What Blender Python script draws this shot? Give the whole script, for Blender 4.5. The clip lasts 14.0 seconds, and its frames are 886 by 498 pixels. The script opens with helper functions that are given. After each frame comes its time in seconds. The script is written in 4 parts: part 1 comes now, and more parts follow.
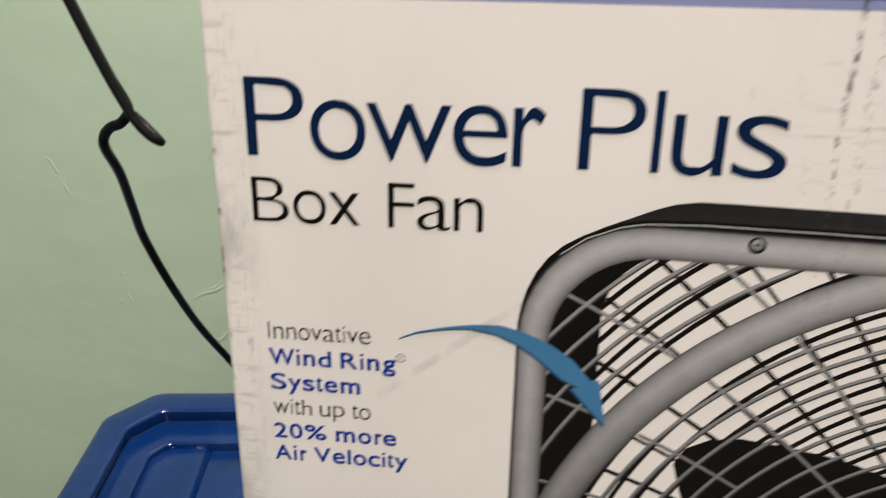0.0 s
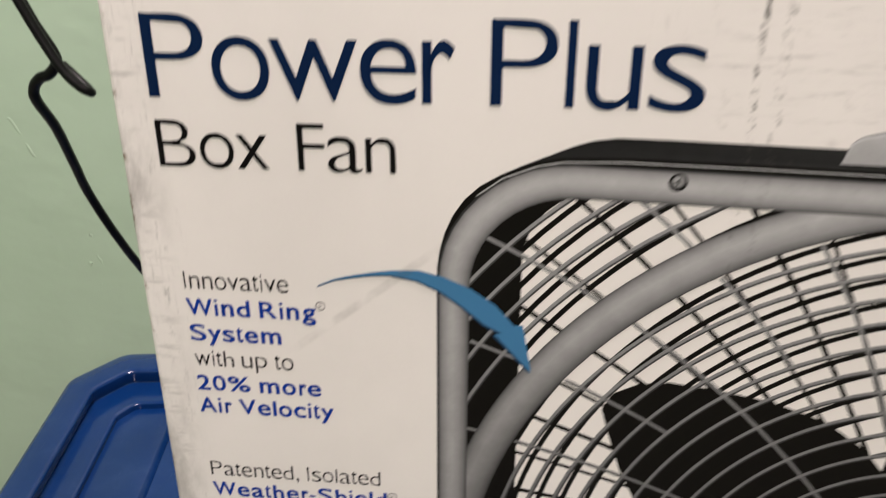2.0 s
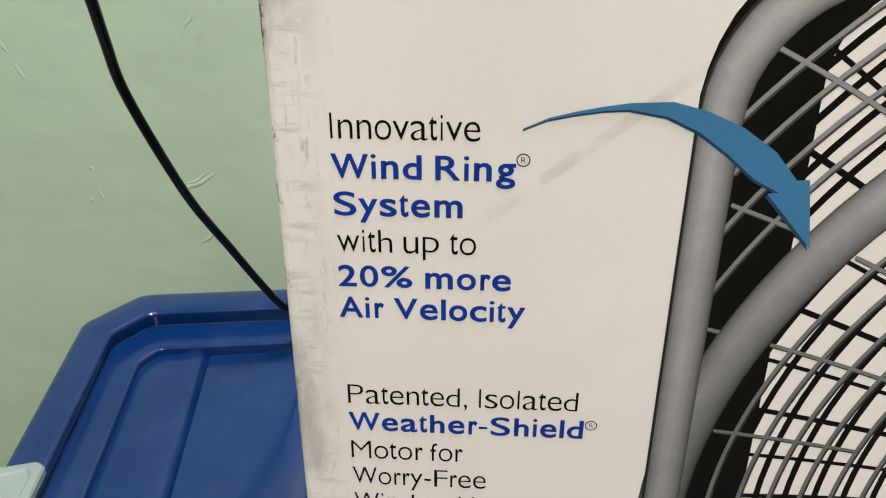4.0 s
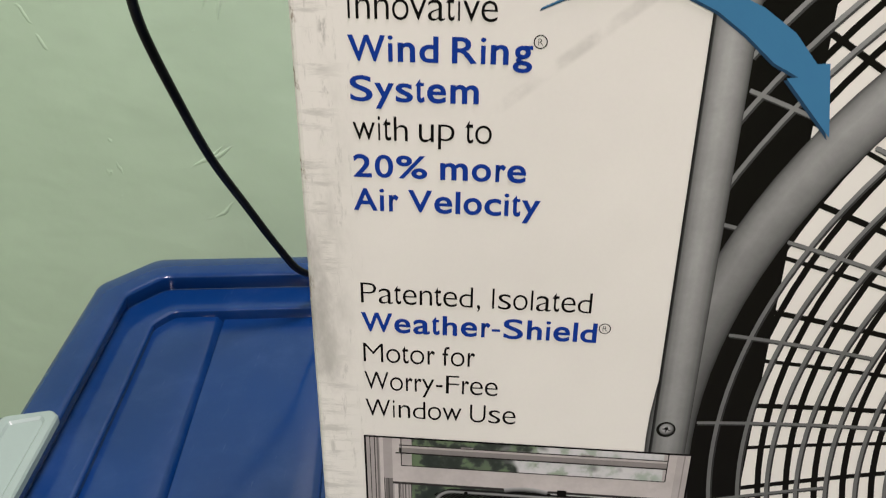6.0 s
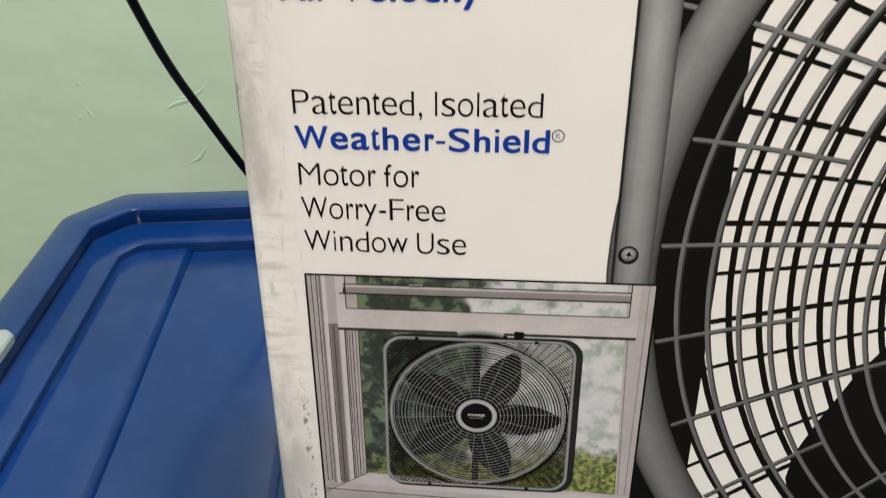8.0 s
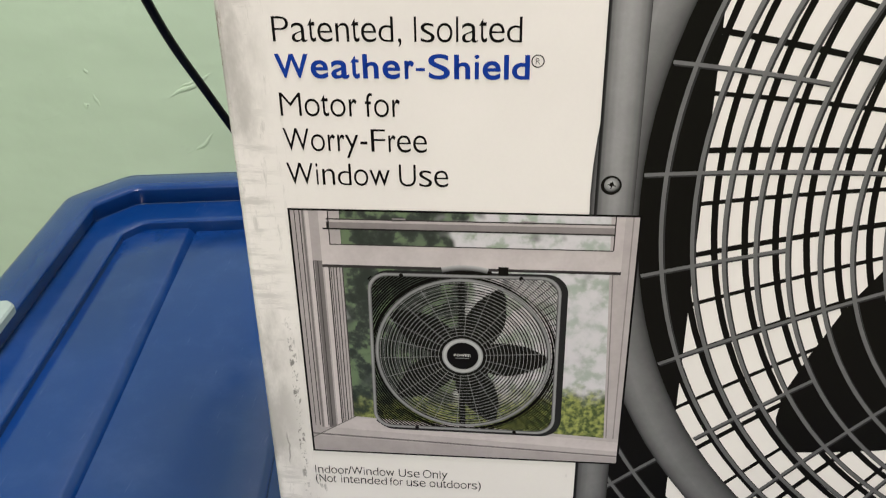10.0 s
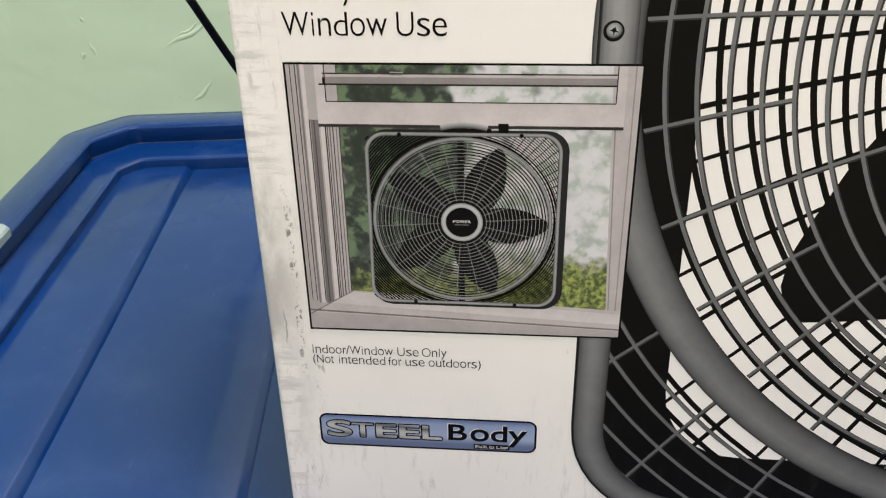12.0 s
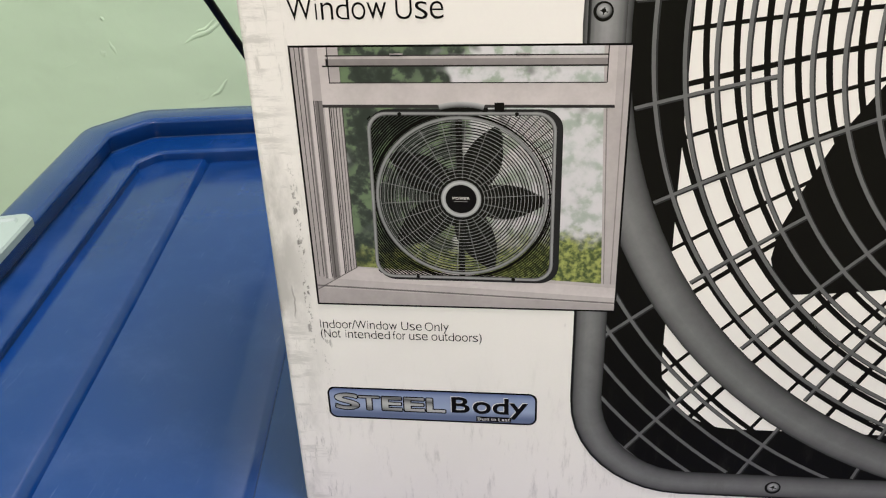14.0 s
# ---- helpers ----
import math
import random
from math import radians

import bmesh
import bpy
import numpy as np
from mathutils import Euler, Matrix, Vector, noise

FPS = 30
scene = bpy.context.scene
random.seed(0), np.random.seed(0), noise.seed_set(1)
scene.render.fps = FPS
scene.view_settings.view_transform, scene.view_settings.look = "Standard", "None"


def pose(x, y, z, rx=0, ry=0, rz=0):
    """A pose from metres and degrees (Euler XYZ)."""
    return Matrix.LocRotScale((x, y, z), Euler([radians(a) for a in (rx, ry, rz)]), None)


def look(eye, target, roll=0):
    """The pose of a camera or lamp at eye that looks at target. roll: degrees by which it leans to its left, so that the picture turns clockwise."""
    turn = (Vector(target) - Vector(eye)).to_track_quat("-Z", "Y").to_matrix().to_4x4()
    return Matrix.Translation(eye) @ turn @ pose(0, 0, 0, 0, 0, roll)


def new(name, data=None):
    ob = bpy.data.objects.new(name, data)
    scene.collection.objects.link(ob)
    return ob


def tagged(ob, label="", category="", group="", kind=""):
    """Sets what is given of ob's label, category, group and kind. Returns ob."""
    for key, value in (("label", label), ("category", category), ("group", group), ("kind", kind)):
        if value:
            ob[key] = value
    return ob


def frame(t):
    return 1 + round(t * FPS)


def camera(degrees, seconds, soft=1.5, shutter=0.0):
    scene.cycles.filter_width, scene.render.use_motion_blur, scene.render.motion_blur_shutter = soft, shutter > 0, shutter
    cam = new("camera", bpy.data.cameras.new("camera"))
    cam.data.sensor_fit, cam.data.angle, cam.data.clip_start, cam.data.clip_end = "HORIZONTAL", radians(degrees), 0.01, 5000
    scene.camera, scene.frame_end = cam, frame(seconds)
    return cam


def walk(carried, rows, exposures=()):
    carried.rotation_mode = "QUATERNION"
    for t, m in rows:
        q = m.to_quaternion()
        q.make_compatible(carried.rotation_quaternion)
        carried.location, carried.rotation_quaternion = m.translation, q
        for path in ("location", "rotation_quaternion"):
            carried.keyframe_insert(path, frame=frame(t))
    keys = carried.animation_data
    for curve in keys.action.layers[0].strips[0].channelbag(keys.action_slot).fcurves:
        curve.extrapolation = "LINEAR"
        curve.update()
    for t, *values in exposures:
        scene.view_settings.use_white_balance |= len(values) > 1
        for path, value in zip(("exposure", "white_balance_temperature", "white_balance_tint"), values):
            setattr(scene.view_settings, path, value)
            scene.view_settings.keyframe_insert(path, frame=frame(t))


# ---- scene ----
cam = camera(56.5, 14.0, soft=1.1, shutter=0.5)
PATH = [
    (0, (0.127, -0.317, 0.553), (-0.068, 1.531, -0.185), 0.9),
    (0.5, (0.169, -0.328, 0.577), (-0.018, 1.525, -0.153), 0.8),
    (1, (0.186, -0.325, 0.574), (0.002, 1.522, -0.169), 0.8),
    (1.5, (0.181, -0.325, 0.571), (-0.005, 1.507, -0.209), 0.4),
    (2, (0.159, -0.306, 0.542), (-0.022, 1.508, -0.282), 0.1),
    (2.5, (0.105, -0.268, 0.491), (-0.037, 1.514, -0.405), -0.7),
    (3, (0.068, -0.245, 0.466), (-0.054, 1.529, -0.449), -0.2),
    (3.2, (0.064, -0.239, 0.465), (-0.043, 1.534, -0.454), -0.4),
    (5.3, (0.069, -0.245, 0.453), (-0.069, 1.545, -0.427), 1.0),
    (5.5, (0.068, -0.248, 0.445), (-0.075, 1.542, -0.434), 1.0),
    (6, (0.067, -0.256, 0.429), (-0.08, 1.529, -0.462), 0.4),
    (6.5, (0.072, -0.256, 0.422), (-0.07, 1.528, -0.47), 0.3),
    (7, (0.079, -0.259, 0.405), (-0.056, 1.525, -0.49), 0.1),
    (7.5, (0.082, -0.266, 0.384), (-0.052, 1.514, -0.519), -0.2),
    (8, (0.086, -0.261, 0.362), (-0.05, 1.518, -0.543), -0.3),
    (10.3, (0.098, -0.275, 0.332), (-0.073, 1.508, -0.557), -1.0),
    (10.5, (0.097, -0.278, 0.327), (-0.062, 1.504, -0.567), -0.9),
    (11, (0.1, -0.284, 0.319), (-0.064, 1.492, -0.586), -1.1),
    (11.5, (0.096, -0.287, 0.303), (-0.068, 1.484, -0.611), -1.2),
    (12, (0.099, -0.287, 0.292), (-0.071, 1.484, -0.621), -1.1),
    (12.5, (0.103, -0.295, 0.287), (-0.073, 1.48, -0.617), -1.1),
    (13, (0.102, -0.303, 0.286), (-0.081, 1.479, -0.604), -1.1),
    (13.5, (0.106, -0.302, 0.287), (-0.09, 1.475, -0.609), -1.5),
    (14, (0.108, -0.302, 0.289), (-0.109, 1.465, -0.623), -2.1),
]
walk(cam, [(t, look(eye, target, roll)) for t, eye, target, roll in PATH],
     [(0, -0.74, 6600, 8), (1.5, -0.73, 6600, 8), (2, -0.72, 6600, 8), (2.5, -0.58, 6560, 7), (3, -0.63, 6440, 4), (5.5, -0.65, 6440, 4), (6.5, -0.58, 6440, 4), (7.5, -0.47, 6440, 4), (10.5, -0.32, 6440, 4), (12, -0.23, 6440, 4), (14, -0.20, 6440, 4)])

# ---- world and light ----
FLOOR, CEIL, WALL_Y = -0.50, 2.06, 0.68
world = bpy.data.worlds.new("world")
scene.world = world
world.use_nodes = True
world.node_tree.nodes["Background"].inputs[0].default_value = (0.8, 0.85, 0.9, 1)
world.node_tree.nodes["Background"].inputs[1].default_value = 0.05


def area_lamp(name, eye, target, wide, high, watts, colour):
    data = bpy.data.lights.new(name, "AREA")
    data.shape, data.size, data.size_y, data.energy, data.color = "RECTANGLE", wide, high, watts, colour
    ob = new(name, data)
    ob.matrix_world = look(eye, target)
    return ob


for lamp_y, watts in ((-0.12, 84), (-1.62, 64)):
    area_lamp("ceiling_lamp", (0.24, lamp_y, CEIL - 0.09), (0.24, lamp_y, 0), 0.4, 0.3, watts, (1.0, 0.825, 0.885))


# ---- materials ----
class Nodes:
    """Short hand for building a shader from sums and products."""

    def __init__(self, name):
        self.mat = bpy.data.materials.new(name)
        self.mat.use_nodes = True
        self.tree = self.mat.node_tree
        self.bsdf = self.tree.nodes["Principled BSDF"]
        self.place = self.tree.nodes.new("ShaderNodeNewGeometry").outputs["Position"]
        split = self.tree.nodes.new("ShaderNodeSeparateXYZ")
        self.link(self.place, split.inputs[0])
        self.x, self.y, self.z = split.outputs

    def link(self, a, b):
        if isinstance(a, (int, float, tuple)):
            b.default_value = a
        else:
            self.tree.links.new(a, b)

    def math(self, op, a, b=0.0, c=0.0):
        n = self.tree.nodes.new("ShaderNodeMath")
        n.operation = op
        for v, s in zip((a, b, c), n.inputs):
            self.link(v, s)
        return n.outputs[0]

    def mul(self, *v):
        r = v[0]
        for w in v[1:]:
            r = self.math("MULTIPLY", r, w)
        return r

    def most(self, *v):
        r = v[0]
        for w in v[1:]:
            r = self.math("MAXIMUM", r, w)
        return r

    def ramp(self, v, lo, hi, a=0.0, b=1.0):
        n = self.tree.nodes.new("ShaderNodeMapRange")
        n.interpolation_type = "SMOOTHSTEP"
        for w, s in zip((v, lo, hi, a, b), n.inputs):
            self.link(w, s)
        return n.outputs[0]

    def near(self, v, at, half):
        return self.ramp(self.math("ABSOLUTE", self.math("SUBTRACT", v, at)), half * 0.35, half, 1.0, 0.0)

    def noise(self, scale, stretch=(1, 1, 1), detail=4.0, rough=0.55, shift=0.0):
        m = self.tree.nodes.new("ShaderNodeMapping")
        m.inputs["Scale"].default_value = stretch
        m.inputs["Location"].default_value = (shift, shift * 0.7, shift * 1.3)
        self.link(self.place, m.inputs[0])
        n = self.tree.nodes.new("ShaderNodeTexNoise")
        n.inputs["Scale"].default_value, n.inputs["Detail"].default_value = scale, detail
        n.inputs["Roughness"].default_value = rough
        self.link(m.outputs[0], n.inputs["Vector"])
        return n.outputs["Fac"]

    def mix(self, f, a, b):
        n = self.tree.nodes.new("ShaderNodeMix")
        n.data_type = "RGBA"
        self.link(f, n.inputs[0])
        for v, s in ((a, n.inputs[6]), (b, n.inputs[7])):
            self.link((*v, 1.0) if isinstance(v, tuple) else v, s)
        return n.outputs[2]

    def tone(self, colour, dark):
        return self.mix(dark, (0.0, 0.0, 0.0), colour)

    def bump(self, height, depth, strength=1.0):
        n = self.tree.nodes.new("ShaderNodeBump")
        n.inputs["Strength"].default_value, n.inputs["Distance"].default_value = strength, depth
        self.link(height, n.inputs["Height"])
        self.link(n.outputs[0], self.bsdf.inputs["Normal"])

    def done(self, colour, rough=0.5, metal=0.0, gloss=0.5):
        self.link((*colour, 1.0) if isinstance(colour, tuple) else colour, self.bsdf.inputs["Base Color"])
        self.link(rough, self.bsdf.inputs["Roughness"])
        self.link(metal, self.bsdf.inputs["Metallic"])
        self.bsdf.inputs["Specular IOR Level"].default_value = gloss
        return self.mat


def grime(n, colour, amount=1.0):
    """Handling marks on the carton's print: scuffs, smears and specks with places of their own."""
    x, z = n.x, n.z
    grain = n.noise(420, detail=3)
    speck = n.ramp(n.noise(330, (1, 1, 0.7), 5, 0.75), 0.50, 0.64)
    # two dotted upright rub lines under the blue band
    wander = n.math("MULTIPLY", n.math("SUBTRACT", n.noise(14, (0, 0, 1), 2), 0.5), 0.006)
    xx = n.math("ADD", x, wander)
    up = n.mul(n.ramp(z, 0.34, 0.45, 0.0, 1.0), n.ramp(z, 0.551, 0.556, 1.0, 0.25))
    bead = n.ramp(n.noise(260, (1, 1, 0.8), 4, 0.7, 6.6), 0.42, 0.60)
    rub = n.most(n.mul(n.near(xx, 0.2422, 0.0020), speck, up, 0.75), n.mul(n.near(xx, 0.2508, 0.0028), speck, up, 0.45), n.mul(n.near(xx, 0.2424, 0.0014), bead, n.ramp(z, 0.478, 0.50), up, 0.9), n.mul(n.near(xx, 0.2506, 0.0016), n.ramp(z, 0.515, 0.53), bead, up, 0.35))
    # level wrinkles rubbed dark near the rub lines
    patch = n.mul(n.near(x, 0.265, 0.055), n.near(z, 0.487, 0.05))
    crease = n.most(n.mul(n.ramp(n.noise(34, (1.0, 1, 8), 6, 0.75, 3.1), 0.53, 0.74), patch, 0.34), n.mul(n.ramp(n.noise(95, (1.0, 1, 0.8), 4, 0.6, 7.1), 0.62, 0.76), patch, 0.32), n.mul(n.ramp(n.noise(70, (3.2, 1, 0.6), 5, 0.7, 1.9), 0.56, 0.72), n.near(x, 0.216, 0.02), n.near(z, 0.515, 0.04), 0.2))
    # grey handling grime down the corner edge
    side = n.ramp(x, 0.0, 0.021, 1.0, 0.0)
    cloud = n.ramp(n.noise(24, (1.4, 1, 0.6), 6, 0.65, 1.7), 0.44, 0.68)
    rungs = n.ramp(n.noise(34, (0.9, 1, 5.5), 5, 0.7, 5.3), 0.50, 0.66)
    edge = n.most(n.mul(side, cloud, 0.46), n.mul(n.ramp(x, 0.004, 0.017, 1.0, 0.0), rungs, 0.27))
    lowband = n.mul(n.near(x, 0.0105, 0.0022), n.near(z, 0.125, 0.060), n.ramp(n.noise(460, (1, 1, 0.6), 4, 0.7), 0.50, 0.60), 0.8)
    midband = n.mul(n.near(x, 0.0085, 0.0030), n.near(z, 0.36, 0.09), n.ramp(n.noise(150, (1, 1, 0.4), 4, 0.7), 0.52, 0.66), 0.5)
    crack = n.mul(n.near(n.math("ADD", x, n.math("MULTIPLY", n.noise(60, (0, 0, 1), 3), 0.006)), 0.0072, 0.0006), n.near(z, 0.106, 0.013), 0.6)
    # pale slanting smear
    along = n.math("ADD", n.mul(x, 0.781), n.mul(z, 0.625))
    across = n.math("SUBTRACT", n.mul(z, 0.781), n.mul(x, 0.625))
    smear = n.mul(n.near(across, 0.2355, 0.0028), n.near(along, 0.307, 0.062), n.ramp(n.noise(60, detail=5), 0.36, 0.62), 0.20)
    # runs and smudges low on the face
    runs = n.mul(n.ramp(z, 0.01, 0.095, 1.0, 0.0), n.ramp(n.noise(40, (5.0, 1, 1.0), 6, 0.7, 9.2), 0.54, 0.74), 0.28)
    dots = n.mul(n.ramp(n.noise(95, (1, 1, 0.7), 2, 0.5, 2.2), 0.80, 0.84), 0.25)
    column = n.mul(n.ramp(n.noise(120, (2.6, 1, 0.45), 5, 0.75, 3.7), 0.53, 0.70), n.ramp(x, 0.010, 0.022, 1.0, 0.0), n.ramp(z, 0.04, 0.10, 1.0, 0.6), 0.46)
    flick = n.mul(n.near(x, 0.0170, 0.0030), n.near(z, 0.078, 0.022), n.ramp(n.noise(300, (1, 1, 0.6), 4, 0.7, 2.9), 0.53, 0.64), 0.55)
    all_marks = n.most(column, flick, rub, crease, edge, lowband, midband, crack, smear, runs, dots)
    soft = n.mul(n.ramp(n.noise(9, detail=5, shift=4.0), 0.35, 0.75), 0.07)
    dirty = n.mix(n.mul(all_marks, amount), colour, (0.075, 0.072, 0.062))
    dirty = n.mix(soft, dirty, (0.0, 0.0, 0.0))
    pen = n.mul(n.near(n.math("ADD", x, n.mul(z, -0.5)), 0.0665, 0.0020), n.near(z, 0.505, 0.0042), n.ramp(n.noise(300, detail=4, shift=1.2), 0.42, 0.6), 0.75, amount)
    dirty = n.mix(pen, dirty, (0.16, 0.22, 0.45))
    # bare brown board where the corner is worn through
    bare = n.mul(n.ramp(x, -0.0028, 0.0006, 1.0, 0.0), n.ramp(n.noise(120, (1, 1, 0.6), 5, 0.7, 8.0), 0.56, 0.64), n.ramp(z, 0.05, 0.45, 0.25, 1.0))
    dirty = n.mix(bare, dirty, (0.17, 0.11, 0.06))
    n.bump(n.math("ADD", grain, n.mul(n.noise(30, (1, 1, 3), 4), 1.5)), 0.0004, 0.07)
    return dirty


def ink(name, colour, rough=0.42, amount=1.0):
    n = Nodes(name)
    return n.done(grime(n, n.mix(n.mul(n.noise(700, detail=2), 0.12), colour, tuple(0.75 * c for c in colour)), amount), rough, 0.0, 0.08)


def toned_ink(name, light=(1.0, 1.0, 1.0), rough=0.42):
    """Printed greys: the half-tone value is carried by the print's own tone attribute."""
    n = Nodes(name)
    a = n.tree.nodes.new("ShaderNodeAttribute")
    a.attribute_name = "tone"
    mottle = n.math("ADD", n.ramp(n.noise(85, detail=5, rough=0.65, shift=8.0), 0.3, 0.72, 0.92, 1.06), n.mul(n.math("SUBTRACT", n.noise(500, detail=3), 0.5), 0.12))
    return n.done(grime(n, n.mix(n.mul(a.outputs["Fac"], mottle), (0.0, 0.0, 0.0), light), 0.75), rough, 0.0, 0.08)


M_PAPER = ink("carton_white", (0.82, 0.785, 0.748))
M_NAVY = ink("navy_ink", (0.002, 0.013, 0.052), amount=0.4)
M_BLACK = ink("black_ink", (0.0045, 0.004, 0.004), amount=0.25)
M_SOFTBLACK = ink("warm_black_ink", (0.0052, 0.0048, 0.0036), amount=0.4)
M_BLUE = ink("bold_blue_ink", (0.008, 0.040, 0.29), amount=0.4)
M_BAND = ink("band_blue_ink", (0.002, 0.034, 0.29), 0.28)
M_STRIPE = ink("lilac_ink", (0.25, 0.28, 0.48), 0.3)
M_LOGO = ink("logo_white_ink", (0.80, 0.77, 0.74), 0.3)
M_ARROW = ink("arrow_blue_ink", (0.055, 0.19, 0.36))
M_ARROW_DARK = ink("arrow_shade_ink", (0.02, 0.055, 0.11))
M_TONE = toned_ink("grey_halftone_ink")
M_LILAC = toned_ink("window_paint_ink", (1.0, 0.91, 0.90))


def badge_ink():
    n = Nodes("badge_blue_ink")
    f = n.ramp(n.z, 0.044, 0.0605)
    g = n.near(n.z, 0.0535, 0.008)
    c = n.mix(g, (0.022, 0.038, 0.12), (0.36, 0.42, 0.56))
    return n.done(grime(n, n.mix(f, n.mix(0.35, c, (0.30, 0.36, 0.50)), n.mix(0.4, c, (0.07, 0.12, 0.32)))), 0.35)


def metal_ink():
    n = Nodes("steel_letter_ink")
    f = n.math("ABSOLUTE", n.math("SINE", n.mul(n.math("ADD", n.z, n.mul(n.x, 0.10)), 420.0)))
    return n.done(grime(n, n.mix(f, (0.10, 0.10, 0.095), (0.46, 0.46, 0.44))), 0.35)


def foliage_ink():
    """The out-of-focus garden of the printed photograph."""
    n = Nodes("garden_photo_ink")
    big, mid, fine = n.noise(55, detail=2), n.noise(130, detail=4, shift=2.0), n.noise(420, detail=5, shift=5.0)
    leftness = n.ramp(n.x, 0.055, 0.100, 1.0, 0.0)
    low = n.mul(n.ramp(n.z, 0.118, 0.160, 1.0, 0.0), n.ramp(n.x, 0.035, 0.125, 0.55, 1.0))
    sky = n.mix(n.ramp(mid, 0.4, 0.7), (0.62, 0.60, 0.62), (0.42, 0.46, 0.44))
    dark = n.mix(n.ramp(mid, 0.40, 0.68), (0.018, 0.026, 0.018), (0.07, 0.085, 0.07))
    leaf = n.mix(n.ramp(fine, 0.38, 0.66), (0.05, 0.075, 0.02), (0.33, 0.36, 0.10))
    c = n.mix(n.ramp(n.math("ADD", big, n.mul(leftness, 0.36)), 0.58, 0.70), sky, dark)
    c = n.mix(n.mul(n.ramp(mid, 0.50, 0.60), n.ramp(big, 0.35, 0.5), n.ramp(n.x, 0.085, 0.115, 0.60, 0.25)), c, (0.17, 0.25, 0.12))
    c = n.mix(n.ramp(n.math("ADD", n.mul(low, 0.75), n.mul(mid, 0.6)), 0.52, 0.78), c, leaf)
    return n.done(grime(n, c, 0.5), 0.4)


M_BADGE, M_STEEL, M_GARDEN = badge_ink(), metal_ink(), foliage_ink()


def wall_paint(name, colour):
    n = Nodes(name)
    a = n.noise(3.0, detail=3)
    b = n.noise(38, detail=6, rough=0.6, shift=1.0)
    c = n.mix(n.ramp(a, 0.3, 0.7), colour, tuple(v * 0.93 for v in colour))
    c = n.mix(n.mul(n.ramp(n.noise(26, (1, 1, 1.6), 6, 0.7, 6.0), 0.66, 0.78), 0.25), c, (0.30, 0.36, 0.28))
    trowel = n.noise(7, (1.0, 1.0, 1.5), 3, 0.5, 3.0)
    n.bump(n.math("ADD", n.mul(trowel, 3.0), n.mul(b, 0.30)), 0.006, 0.20)
    return n.done(c, n.ramp(b, 0.3, 0.7, 0.40, 0.55), 0.0, 0.5)


def blue_plastic(name, colour):
    n = Nodes(name)
    dust = n.ramp(n.noise(17, (1, 1, 1), 6, 0.65), 0.45, 0.8)
    scr = n.ramp(n.noise(60, (6, 0.6, 1), 5, 0.7, 4.0), 0.62, 0.75)
    c = n.mix(n.mul(dust, 0.10), colour, (0.10, 0.16, 0.30))
    c = n.mix(n.mul(scr, 0.07), c, (0.25, 0.3, 0.4))
    n.bump(n.noise(900, detail=2), 0.00012, 0.2)
    return n.done(c, n.ramp(dust, 0.0, 1.0, 0.15, 0.26), 0.0, 0.5)


def plain(name, colour, rough, fleck=0.1, scale=80, gloss=0.5):
    n = Nodes(name)
    k = n.noise(scale, detail=5)
    n.bump(k, 0.0006, 0.3)
    return n.done(n.mix(n.mul(k, fleck * 2), colour, tuple(v * 0.6 for v in colour)), rough, 0.0, gloss)


M_WALL = wall_paint("pale_green_wall_paint", (0.405, 0.530, 0.392))
M_LID = blue_plastic("blue_lid_plastic", (0.0022, 0.023, 0.106))
M_TUB = blue_plastic("blue_tub_plastic", (0.0022, 0.022, 0.100))
M_LATCH = plain("grey_green_latch_plastic", (0.235, 0.30, 0.28), 0.38, 0.06)
M_CABLE = plain("black_cable_rubber", (0.003, 0.003, 0.003), 0.34, 0.1, 200, 0.14)
M_FLOOR = plain("grey_concrete_floor", (0.30, 0.28, 0.25), 0.6, 0.2, 12)
M_CEILING = plain("white_ceiling_paint", (0.72, 0.71, 0.67), 0.8, 0.05, 30)
glow = Nodes("lamp_diffuser_glow")
glow.bsdf.inputs["Emission Color"].default_value, glow.bsdf.inputs["Emission Strength"].default_value = (1.0, 0.9, 0.9, 1.0), 4.0
M_GLOW = glow.done((0.8, 0.8, 0.8), 0.5)
M_LAMP = plain("white_lamp_enamel", (0.8, 0.8, 0.78), 0.4, 0.03)


# ---- mesh helpers ----
def mesh_object(name, bm, mat, parent=None, label="", smooth=False):
    me = bpy.data.meshes.new(name)
    bm.normal_update()
    for e in bm.edges:
        e.smooth = e.calc_face_angle(0.0) < radians(38)
    bm.to_mesh(me)
    bm.free()
    me.materials.append(mat)
    if smooth:
        for p in me.polygons:
            p.use_smooth = True
    ob = new(name, me)
    ob.parent = parent
    if label:
        tagged(ob, label)
    return ob


def part(name, bm, material, parent, label="", smooth=False):
    return mesh_object(name, bm, material, parent, label, smooth)


def block(x0, x1, y0, y1, z0, z1, bevel=0.0, steps=2):
    bm = bmesh.new()
    bmesh.ops.create_cube(bm, size=1)
    for v in bm.verts:
        v.co = (x0 + (v.co.x + 0.5) * (x1 - x0), y0 + (v.co.y + 0.5) * (y1 - y0), z0 + (v.co.z + 0.5) * (z1 - z0))
    if bevel:
        bmesh.ops.bevel(bm, geom=bm.edges[:], offset=bevel, segments=steps, affect="EDGES", profile=0.5)
    return bm


